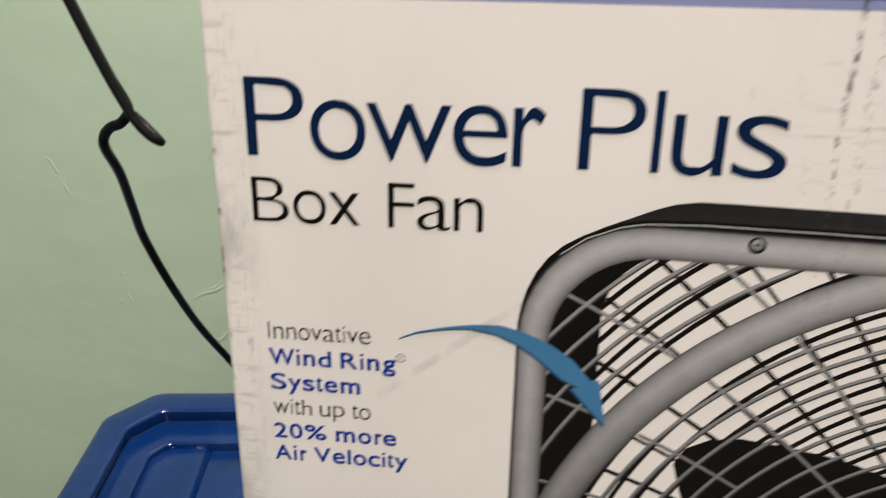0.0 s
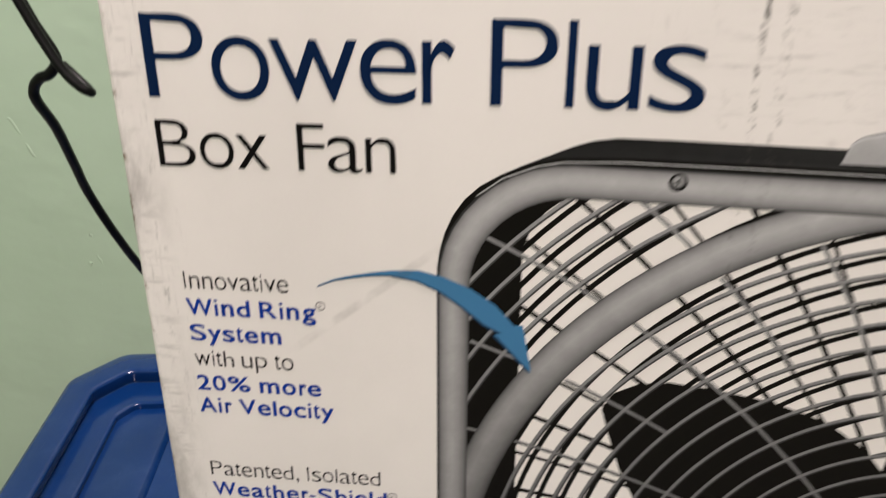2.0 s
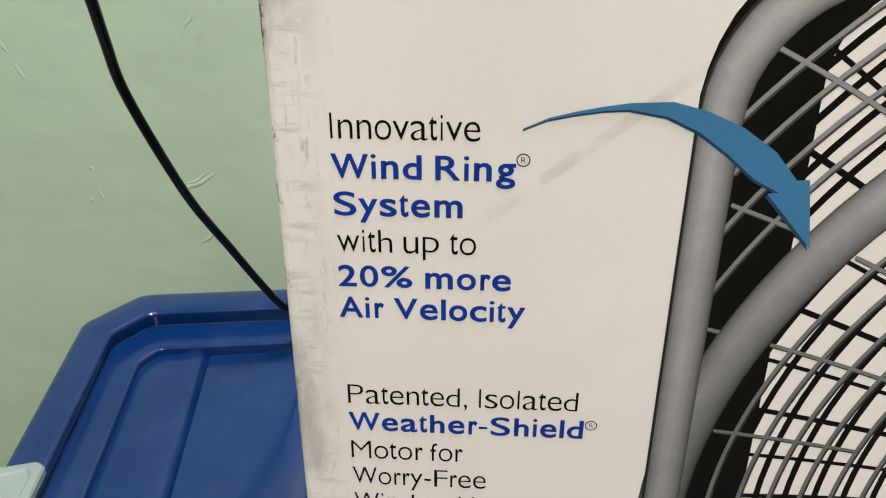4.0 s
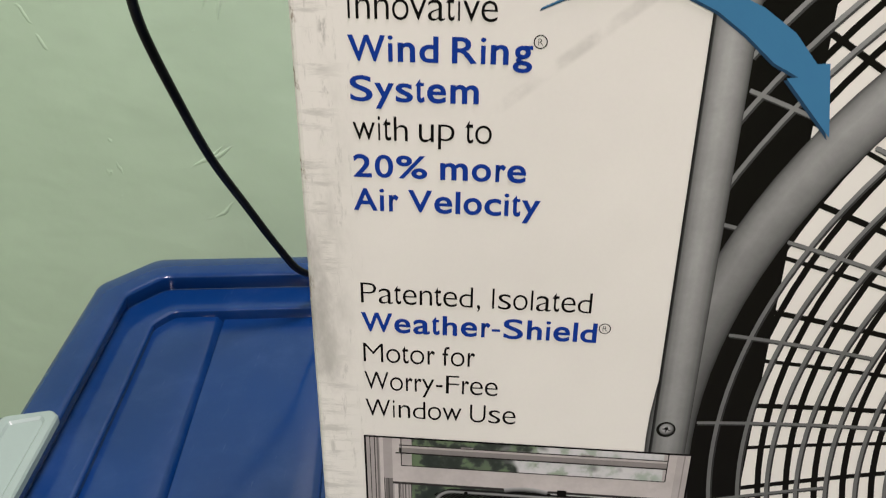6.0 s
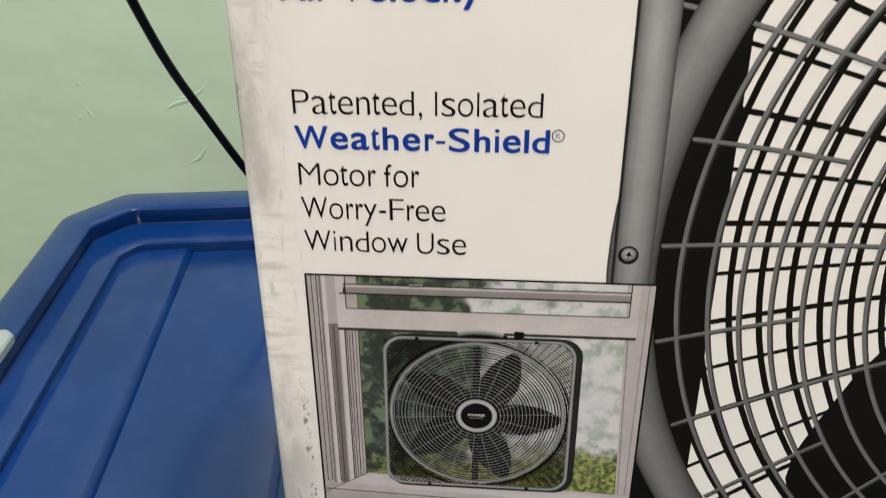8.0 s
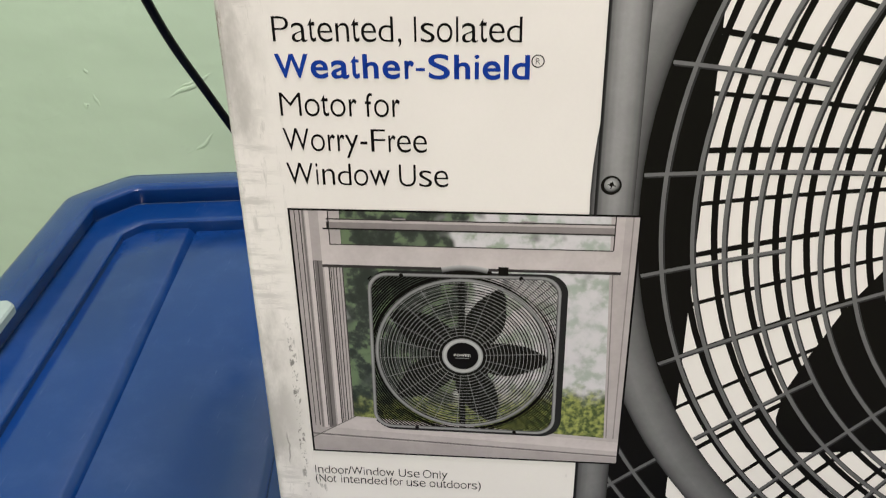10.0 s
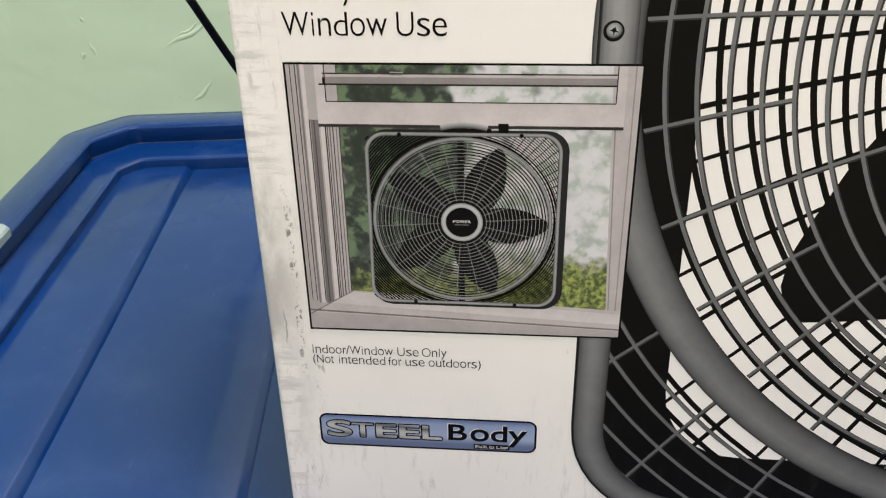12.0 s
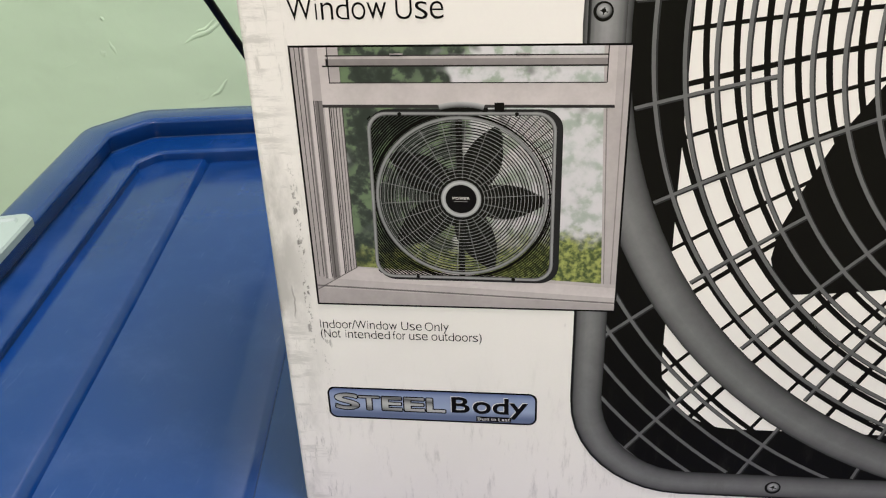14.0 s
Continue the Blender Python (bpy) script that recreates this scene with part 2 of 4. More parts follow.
def tube(points, radius, sides=10, steps=8):
    """A round cord through the points, smoothed between them."""
    p = [Vector(q) for q in points]
    p = [p[0] * 2 - p[1]] + p + [p[-1] * 2 - p[-2]]
    path = []
    for a, b, c, d in zip(p, p[1:], p[2:], p[3:]):
        for i in range(steps):
            t = i / steps
            path.append(0.5 * (2 * b + (c - a) * t + (2 * a - 5 * b + 4 * c - d) * t * t + (3 * b - a - 3 * c + d) * t ** 3))
    path.append(p[-2])
    bm = bmesh.new()
    rings, side = [], Vector((0, 1, 0))
    for i, q in enumerate(path):
        way = (path[min(i + 1, len(path) - 1)] - path[max(i - 1, 0)]).normalized()
        side = (side - way * side.dot(way)).normalized()
        up = way.cross(side)
        rings.append([bm.verts.new(q + radius * (math.cos(2 * math.pi * k / sides) * side + math.sin(2 * math.pi * k / sides) * up)) for k in range(sides)])
    for a, b in zip(rings, rings[1:]):
        for k in range(sides):
            bm.faces.new((a[k], a[(k + 1) % sides], b[(k + 1) % sides], b[k]))
    bm.faces.new(rings[0][::-1])
    bm.faces.new(rings[-1])
    return bm


def rounded(corners, radii, n=6):
    """Outline of a polygon with its corners rounded."""
    out, count = [], len(corners)
    for i, c in enumerate(corners):
        c = Vector(c)
        a, b = (Vector(corners[i - 1]) - c).normalized(), (Vector(corners[(i + 1) % count]) - c).normalized()
        r = radii[i] if isinstance(radii, (list, tuple)) else radii
        half = a.angle(b) / 2
        cut = r / math.tan(half)
        mid = c + (a + b).normalized() * (r / math.sin(half))
        s, e = c + a * cut - mid, c + b * cut - mid
        turn = s.angle_signed(e)
        for k in range(n + 1):
            q = s.copy()
            q.rotate(Matrix.Rotation(-turn * k / n, 2))
            out.append(mid + q)
    return out


# ---- room ----
X0, X1, Y0 = -1.5, 2.3, -2.4
room = []


def wall(name, box, label, mat=None):
    ob = mesh_object(name, block(*box), mat or M_WALL)
    tagged(ob, label, "wall", kind="structure")
    return ob


wall_north = wall("wall_north", (X0 - 0.1, X1 + 0.1, WALL_Y, WALL_Y + 0.12, FLOOR, CEIL), "pale green painted plaster wall with trowel ridges and drips")
wall("wall_west", (X0 - 0.12, X0, Y0, WALL_Y, FLOOR, CEIL), "pale green painted plaster wall")
wall("wall_east", (X1, X1 + 0.12, Y0, WALL_Y, FLOOR, CEIL), "pale green painted plaster wall")
wall("wall_south", (X0 - 0.1, X1 + 0.1, Y0 - 0.12, Y0, FLOOR, CEIL), "pale green painted plaster wall")
tagged(mesh_object("floor", block(X0 - 0.1, X1 + 0.1, Y0 - 0.1, WALL_Y + 0.1, FLOOR - 0.1, FLOOR), M_FLOOR), "bare grey concrete floor", "floor", kind="structure")
tagged(mesh_object("ceiling", block(X0 - 0.1, X1 + 0.1, Y0 - 0.1, WALL_Y + 0.1, CEIL, CEIL + 0.1), M_CEILING), "plain white painted ceiling", "ceiling", kind="structure")
for lamp_y in (-0.12, -1.62):
    lamp = mesh_object("ceiling_light", block(0.02, 0.46, lamp_y - 0.17, lamp_y + 0.17, CEIL - 0.08, CEIL, 0.006), M_LAMP)
    tagged(lamp, "square-edged white enamelled light fitting fixed to the ceiling", "ceiling light", "ceiling lights")
    part("diffuser", block(0.04, 0.44, lamp_y - 0.15, lamp_y + 0.15, CEIL - 0.086, CEIL - 0.0802), M_GLOW, lamp, "glowing white diffuser")


def paint_ridge(pts, half, high):
    """A raised streak of thick paint on the wall, tapering at both ends."""
    bm = bmesh.new()
    p = [Vector((x, WALL_Y, z)) for x, z in pts]
    rows = []
    for i, q in enumerate(p):
        way = (p[min(i + 1, len(p) - 1)] - p[max(i - 1, 0)]).normalized()
        s = Vector((way.z, 0, -way.x))
        k = math.sin(math.pi * (i + 0.35) / (len(p) - 0.3))
        rows.append([bm.verts.new(q + s * half * k * u + Vector((0, 0.0005 - high * k * w, 0))) for u, w in ((-1, 0), (-0.5, 0.8), (0, 1), (0.6, 0.6), (1, 0))])
    for a, b in zip(rows, rows[1:]):
        for k in range(4):
            bm.faces.new((a[k], a[k + 1], b[k + 1], b[k]))
    part("paint_ridge", bm, M_WALL, wall_north, smooth=True)


def streak(x, z, dx, dz, half, high, n=7, bend=0.004):
    paint_ridge([(x + dx * i / n, z + dz * i / n + bend * math.sin(9.0 * i / n + x * 40)) for i in range(n + 1)], half, high)


for s in (
    (-0.222, 0.335, -0.024, -0.046, 0.0022, 0.0016), (-0.244, 0.293, -0.020, -0.030, 0.0022, 0.0008),
    (-0.240, 0.092, -0.044, -0.046, 0.0030, 0.0008), (-0.440, 0.305, 0.026, -0.030, 0.0022, 0.0014),
    (-0.377, 0.132, -0.075, -0.052, 0.0018, 0.0008), (-0.372, 0.126, 0.010, -0.012, 0.0032, 0.0012),
    (-0.395, 0.150, 0.030, 0.008, 0.0020, 0.0008), (-0.365, 0.098, 0.014, -0.012, 0.0030, 0.0008),
    (-0.470, 0.235, 0.045, -0.020, 0.0020, 0.0006), (-0.310, 0.335, 0.020, -0.055, 0.0016, 0.0006),
    (-0.330, 0.185, -0.040, -0.032, 0.0016, 0.0006), (-0.300, 0.440, 0.030, -0.020, 0.0020, 0.0008),
    (-0.420, 0.420, -0.024, -0.040, 0.0022, 0.0009), (-0.205, 0.420, -0.016, -0.034, 0.0020, 0.0008),
    (-0.285, 0.060, 0.040, 0.050, 0.0018, 0.0007), (-0.190, 0.250, -0.030, -0.046, 0.0018, 0.0007),
):
    streak(0.09 + (s[0] - 0.09) * 1.143, 0.62 + (s[1] - 0.62) * 1.143, *s[2:4], s[4] * 1.5, s[5] * 0.8)
for s in ((-0.330, 0.057, 0.067, 0.035, 0.0042, 0.0016), (-0.312, 0.070, 0.034, 0.020, 0.0030, 0.0014), (-0.305, -0.012, 0.032, 0.029, 0.0036, 0.0014), (-0.262, 0.278, -0.010, -0.040, 0.0034, 0.0014),
          (-0.427, 0.096, 0.004, -0.008, 0.0040, 0.0012), (-0.423, 0.067, 0.008, -0.022, 0.0034, 0.0012), (-0.495, 0.224, 0.016, -0.026, 0.0034, 0.0012)):
    streak(*s, bend=0.002)

# ---- storage tote ----
TURN = radians(9.9)
LID_U, LID_V = Vector((math.cos(TURN), math.sin(TURN), 0)), Vector((math.sin(TURN), -math.cos(TURN), 0))
LID_O = Vector((-0.337, 0.4224, 0.0464))
LEFT, RIGHT, BACK, FRONT = 0.016, 0.875, -0.024, 0.66


def ease(t):
    t = min(max(t, 0.0), 1.0)
    return t * t * (3 - 2 * t)


def lid_point(u, v, h):
    """A point of the slightly racked and bowed lid: u across, v towards the front, h above the rim's top."""
    vv = v + 0.094 * (min(u, 0.30) - 0.12) * max(0.0, 1 - v / 0.35)
    sag = 0.0133 * ease((v - 0.14) / 0.19) * ease((u - 0.10) / 0.13)
    uu = u - 0.03 * v
    return LID_O + LID_U * uu + LID_V * vv + Vector((0, 0, h - 0.0253 * vv - (sag if h < -0.03 else 0.0)))


def lid_ring(d, r):
    """Outline of the lid inset by d, its corners cut off and rounded."""
    a, b, c, e = LEFT + d, RIGHT - d, BACK + d * 1.1, FRONT - d
    k, j = 0.0449 - 0.52 * d, 0.0528 - 0.55 * d
    return rounded([(a + k, c), (b - k, c), (b, c + j), (b, e - j), (b - k, e), (a + k, e), (a, e - j), (a, c + j)], r, 4)


def lid_mesh():
    bm = bmesh.new()
    profile = ((0.006, -0.040), (0.0, -0.040), (-0.001, -0.006), (0.001, -0.002), (0.005, 0.0), (0.0270, 0.0), (0.0303, -0.0008), (0.0320, -0.0026), (0.0322, -0.0040),
               (0.0272, -0.0190), (0.0276, -0.0200), (0.0300, -0.0206), (0.0350, -0.0212), (0.0545, -0.0222), (0.0566, -0.0226), (0.0580, -0.0240), (0.0582, -0.0255), (0.0555, -0.040))
    rings = []
    for d, h in profile:
        rings.append([bm.verts.new(lid_point(p.x, p.y, h)) for p in lid_ring(d, max(0.014, 0.024 - 0.2 * d))])
    n = len(rings[0])
    for a, b in zip(rings, rings[1:]):
        for k in range(n):
            bm.faces.new((a[k], a[(k + 1) % n], b[(k + 1) % n], b[k]))
    bmesh.ops.recalc_face_normals(bm, faces=bm.faces[:])
    return bm


def panel_mesh():
    """The sunk panel with its raised outer strips and cross grooves."""
    bm = bmesh.new()
    us = [LEFT + 0.045]
    hs = [-0.0310]
    for g, lo, hi in ((0.131, -0.0310, -0.0350), (0.240, -0.0350, -0.0350), (0.445, -0.0350, -0.0350), (0.650, -0.0350, -0.0350), (0.760, -0.0350, -0.0310)):
        us += [g - 0.0045, g - 0.0022, g + 0.0012, g + 0.0030]
        hs += [lo, lo - 0.0012, min(lo, hi) - 0.0030, hi]
    us.append(RIGHT - 0.045)
    hs.append(-0.0310)
    fu, fh = [], []
    for (u, h), (u2, h2) in zip(zip(us, hs), zip(us[1:], hs[1:])):
        n_in = max(1, int((u2 - u) / 0.02))
        for i in range(n_in):
            fu.append(u + (u2 - u) * i / n_in)
            fh.append(h + (h2 - h) * i / n_in)
    fu.append(us[-1])
    fh.append(hs[-1])
    rows = []
    for j in range(41):
        v = BACK + 0.050 + (FRONT - BACK - 0.095) * j / 40
        rows.append([bm.verts.new(lid_point(u, v, h)) for u, h in zip(fu, fh)])
    for a, b in zip(rows, rows[1:]):
        for k in range(len(fu) - 1):
            bm.faces.new((a[k], b[k], b[k + 1], a[k + 1]))
    bmesh.ops.recalc_face_normals(bm, faces=bm.faces[:])
    return bm


tote = new("storage_tote")
tagged(tote, "blue plastic storage tote with ribbed lid and grey-green latches", "storage tote")
lid = part("lid", lid_mesh(), M_LID, tote, "blue ribbed plastic lid with a raised rim", smooth=True)
part("panel", panel_mesh(), M_LID, lid, smooth=True)


def tub_mesh():
    bm = bmesh.new()
    rings = []
    for d, f in ((0.012, 0.0), (0.012, 0.18), (0.022, 0.2), (0.050, 0.985), (0.058, 1.0)):
        ring = []
        for p in lid_ring(d, 0.02):
            q = lid_point(p.x, p.y, -0.030)
            q.z += (FLOOR - q.z) * f
            ring.append(bm.verts.new(q))
        rings.append(ring)
    n = len(rings[0])
    for a, b in zip(rings, rings[1:]):
        for k in range(n):
            bm.faces.new((a[k], a[(k + 1) % n], b[(k + 1) % n], b[k]))
    bm.faces.new(rings[-1])
    bmesh.ops.recalc_face_normals(bm, faces=bm.faces[:])
    return bm


part("tub", tub_mesh(), M_TUB, tote)


def latch_mesh(u0, u1, v0, v1):
    """A clip that laps over the rim: flat top with a raised lip, rounded, folding down outside."""
    bm = bmesh.new()
    ring = [(u0, v0 + 0.006), (u1 - 0.006, v0), (u1, v0 + 0.006), (u1, v1 - 0.006), (u1 - 0.006, v1), (u0, v1 - 0.006)]
    out = rounded(ring, 0.004, 3)
    levels = ((0.0, -0.0030), (0.0, 0.0022), (0.0012, 0.0040), (0.0070, 0.0040), (0.0088, 0.0022))
    cu, cv = (u0 + u1) / 2, (v0 + v1) / 2
    rings = []
    for d, h in levels:
        rings.append([bm.verts.new(lid_point(cu + (p.x - cu) * (1 - 2 * d / (u1 - u0)), cv + (p.y - cv) * (1 - 2 * d / (v1 - v0)), h)) for p in out])
    n = len(out)
    for a, b in zip(rings, rings[1:]):
        for k in range(n):
            bm.faces.new((a[k], a[(k + 1) % n], b[(k + 1) % n], b[k]))
    bm.faces.new(rings[-1])
    skirt = [bm.verts.new(lid_point(u, v, h)) for h in (0.002, -0.075) for u, v in ((u0 - 0.002, v0 + 0.006), (u0 - 0.002, v1 - 0.006), (u0 + 0.004, v1 - 0.006), (u0 + 0.004, v0 + 0.006))]
    for k in range(4):
        bm.faces.new((skirt[k], skirt[(k + 1) % 4], skirt[4 + (k + 1) % 4], skirt[4 + k]))
    bm.faces.new(skirt[4:])
    bmesh.ops.recalc_face_normals(bm, faces=bm.faces[:])
    return bm


part("latch", latch_mesh(0.008, 0.049, 0.218, 0.418), M_LATCH, tote, "grey-green plastic latch")
part("latch", latch_mesh(RIGHT + 0.004, RIGHT - 0.034, 0.200, 0.400), M_LATCH, tote, "grey-green plastic latch")

# ---- carton ----
BX0, BX1, BZ0, BZ1, DEEP = -0.003, 0.570, -0.0120, 0.615, 0.125
carton = new("fan_carton")
carton.location = (0, 0, 0)
tagged(carton, "scuffed white printed cardboard carton standing on the tote lid", "cardboard box")
part("box_body", block(BX0, BX1, 0.0, DEEP, BZ0, BZ1, 0.0022, 3), M_PAPER, carton, "white scuffed cardboard", smooth=False)
STEP = 0.00002


def flat(name, faces, layer, mat, parent=None, tones=None):
    """A printed patch: polygons of (x, z) points lying on the carton's face, one print layer above another."""
    verts, polys, tone = [], [], []
    for i, f in enumerate(faces):
        start = len(verts)
        for j, p in enumerate(f):
            verts.append((p[0], -STEP * layer, p[1]))
            tone.append(tones[i][j] if tones else 0.3)
        polys.append(list(range(start, start + len(f))))
    me = bpy.data.meshes.new(name)
    me.from_pydata(verts, [], polys)
    me.materials.append(mat)
    if tones:
        me.attributes.new("tone", "FLOAT", "POINT").data.foreach_set("value", tone)
    me.update()
    ob = new(name, me)
    ob.parent = parent or carton
    return ob


def band(a, b, ta, tb):
    """Quads and their tones between two outlines of equal length."""
    faces, tones = [], []
    for i in range(len(a) - 1):
        faces.append((a[i], a[i + 1], b[i + 1], b[i]))
        tones.append((ta(a[i]), ta(a[i + 1]), tb(b[i + 1]), tb(b[i])))
    return faces, tones


def stroke(pts, width):
    out = []
    side = []
    for i, p in enumerate(pts):
        a, b = pts[max(i - 1, 0)], pts[min(i + 1, len(pts) - 1)]
        d = math.hypot(b[0] - a[0], b[1] - a[1]) or 1
        side.append((-(b[1] - a[1]) / d * width / 2, (b[0] - a[0]) / d * width / 2))
    for (p, s), (q, r) in zip(zip(pts, side), zip(pts[1:], side[1:])):
        out.append(((p[0] - s[0], p[1] - s[1]), (q[0] - r[0], q[1] - r[1]), (q[0] + r[0], q[1] + r[1]), (p[0] + s[0], p[1] + s[1])))
    return out


def rect(x0, x1, z0, z1):
    return ((x0, z0), (x1, z0), (x1, z1), (x0, z1))


def arc(cx, cz, r, a0, a1, n):
    return [(cx + r * math.cos(radians(a0 + (a1 - a0) * i / n)), cz + r * math.sin(radians(a0 + (a1 - a0) * i / n))) for i in range(n + 1)]


def glyphs(body):
    """Points, faces, outward normals, rim edges and area of one character of the built-in font."""
    data = bpy.data.curves.new("lettering", "FONT")
    data.body, data.fill_mode, data.resolution_u = body, "BOTH", 8
    ob = bpy.data.objects.new("lettering", data)
    me = bpy.data.meshes.new_from_object(ob)
    bpy.data.objects.remove(ob)
    bpy.data.curves.remove(data)
    bm = bmesh.new()
    bm.from_mesh(me)
    bmesh.ops.remove_doubles(bm, verts=bm.verts[:], dist=1e-5)
    bm.verts.index_update()
    co = np.array([v.co[:2] for v in bm.verts])
    sums = [[] for v in bm.verts]
    for f in bm.faces:
        ccw = f.normal.z > 0
        for lp in f.loops:
            if len(lp.edge.link_faces) == 1:
                a, b = lp.vert, lp.link_loop_next.vert
                d = (b.co - a.co).normalized() * (1 if ccw else -1)
                for v in (a, b):
                    sums[v.index].append((d.y, -d.x))
    out = np.zeros_like(co)
    for i, n in enumerate(sums):
        if n:
            m = np.sum(n, 0)
            m = m / (np.hypot(*m) or 1.0)
            out[i] = m / max(0.7, float(np.dot(m, n[0])))
    faces = [tuple(v.index for v in f.verts) for f in bm.faces]
    rim = np.array([[v.index for v in e.verts] for e in bm.edges if len(e.link_faces) == 1])
    area = sum(f.calc_area() for f in bm.faces)
    bm.free()
    return co, faces, out, rim, area


# advance, ink from and to, in thousandths of the type size
TYPE = {}
for row in ("P667,86,622 o556,35,521 w722,14,709 e556,40,516 r333,77,332 l222,67,155 u556,68,489 s500,32,464 B667,74,627 x500,11,490 F611,86,583 a556,36,530 n556,65,491",
            "I278,91,188 v500,8,492 t278,14,257 i222,67,155 W944,16,928 d556,35,499 R722,88,684 g556,40,499 S667,49,620 y500,11,489 m833,65,769 h556,65,491 p556,58,517",
            "2556,26,507 0556,37,519 %889,39,850 A667,14,654 V667,20,647 c500,30,477 b556,58,517 -333,44,289 M833,73,761 f278,14,262 O778,39,739 N722,76,646 (333,68,299",
            ")333,34,265 /278,-17,295 U722,79,644 k500,67,501 E667,86,616 T611,14,597 L556,76,537 D722,81,674 ;278,87,191"):
    for item in row.split():
        TYPE[item[0]] = [int(v) for v in item[1:].split(",")]
RISE = {c: (-14, 538) for c in "oeacs"} | {c: (0, 523) for c in "vwx"} | {c: (0, 538) for c in "nmr"} | {c: (0, 718) for c in "lidhbk"} | {c: (-215, 530) for c in "gpy"}
RISE |= {"u": (-15, 523), "t": (-7, 669), "f": (0, 728), "-": (232, 322), ";": (-147, 106), "(": (-207, 733), ")": (-207, 733), "/": (-19, 737), "O": (-14, 732), "S": (-14, 732), "U": (-14, 718)}
CUT = {}
STEM = np.ptp(glyphs("l")[0][:, 0])


def lettering(name, body, x0, x1, base, cap, weight, mat, layer=9, parent=None, spans=None):
    """A printed line of words from x0 to x1 on a baseline, with capitals of that height; weight is the stem's width."""
    verts, polys, pen, size, spans = [], [], 0.0, cap / 0.718, list(spans or ())
    spanned = bool(spans)
    for c in body:
        if c == " ":
            pen += 0.278
            continue
        wide, lo, hi = TYPE[";" if c == "," else c]
        if spans:
            a, b = spans.pop(0)
            pen, lo, hi = 0.0, 1000 * (a - x0) / size, 1000 * (b - x0) / size
        low, high = RISE.get(";" if c == "," else c, (0, 718))
        if c not in CUT:
            CUT[c] = glyphs(c)
        co, faces, out, rim, area = CUT[c]
        grow = 0.0 if c not in "liI" or spanned else (weight - (hi - lo) / 1000) / 2
        left, wide_ink, tall = pen + lo / 1000 - grow, (hi - lo) / 1000 + 2 * grow, (high - low) / 1000
        own, a = np.ptp(co, 0), co.min(0)
        # thicken or thin the character so that its strokes come out at the wanted weight
        scale = np.array((wide_ink, tall)) / own
        run = np.hypot(*((co[rim[:, 0]] - co[rim[:, 1]]) * scale).T).sum()
        swell = 0.0 if own[0] < 1.4 * STEM or c in "-,;" else (weight - 2 * area * scale[0] * scale[1] / run) / 2
        dx = dz = min(max(swell, -0.32 * weight), 0.022)
        put_x = left + dx + (co[:, 0] - a[0]) / own[0] * (wide_ink - 2 * dx) + dx * out[:, 0]
        put_z = low / 1000 + dz + (co[:, 1] - a[1]) / own[1] * (tall - 2 * dz) + dz * out[:, 1]
        start = len(verts)
        verts += [(px, -STEP * layer, pz) for px, pz in zip(put_x.tolist(), put_z.tolist())]
        polys += [[start + i for i in f] for f in faces]
        pen += wide / 1000
    v = np.array(verts)
    lo, hi = v[:, 0].min(), v[:, 0].max()
    v[:, 0] = x0 + (v[:, 0] - lo) * (x1 - x0) / (hi - lo)
    v[:, 2] = base + v[:, 2] * cap / 0.718
    me = bpy.data.meshes.new(name)
    me.from_pydata([tuple(p) for p in v], [], polys)
    me.materials.append(mat)
    me.update()
    ob = new(name, me)
    ob.parent = parent or carton
    return ob


# blue band with its logo as plain white shapes
flat("blue_band", [rect(BX0 + 0.001, BX1 - 0.001, 0.5295, BZ1 - 0.002)], 1, M_BAND)
flat("lilac_stripe", [rect(BX0 + 0.001, BX1 - 0.001, 0.5258, 0.5295)], 1, M_STRIPE)
flat("logo", [rect(0.0081, 0.0200, 0.5531, 0.5990), rect(0.0081, 0.0530, 0.5465, 0.5530)], 2, M_LOGO)
for cx, cz, rx, rz in ((0.0765, 0.5645, 0.0185, 0.0184), (0.1360, 0.5645, 0.0235, 0.0182), (0.2410, 0.5660, 0.0235, 0.0180)):
    flat("logo", [[(cx + (x - cx) * rx, cz + (z - cz) * rz) for x, z in arc(cx, cz, 1.0, 0, 354, 60)]], 2, M_LOGO)
flat("logo", [((0.0985, 0.5465), (0.1086, 0.5465), (0.0960, 0.5600), (0.0900, 0.5560))], 2.5, M_LOGO)
flat("logo", [rect(0.1654, 0.1762, 0.5475, 0.5990)], 2, M_LOGO)
flat("logo", [((0.2030, 0.5478), (0.2161, 0.5478), (0.1930, 0.5720), (0.1830, 0.5680))], 2, M_LOGO)

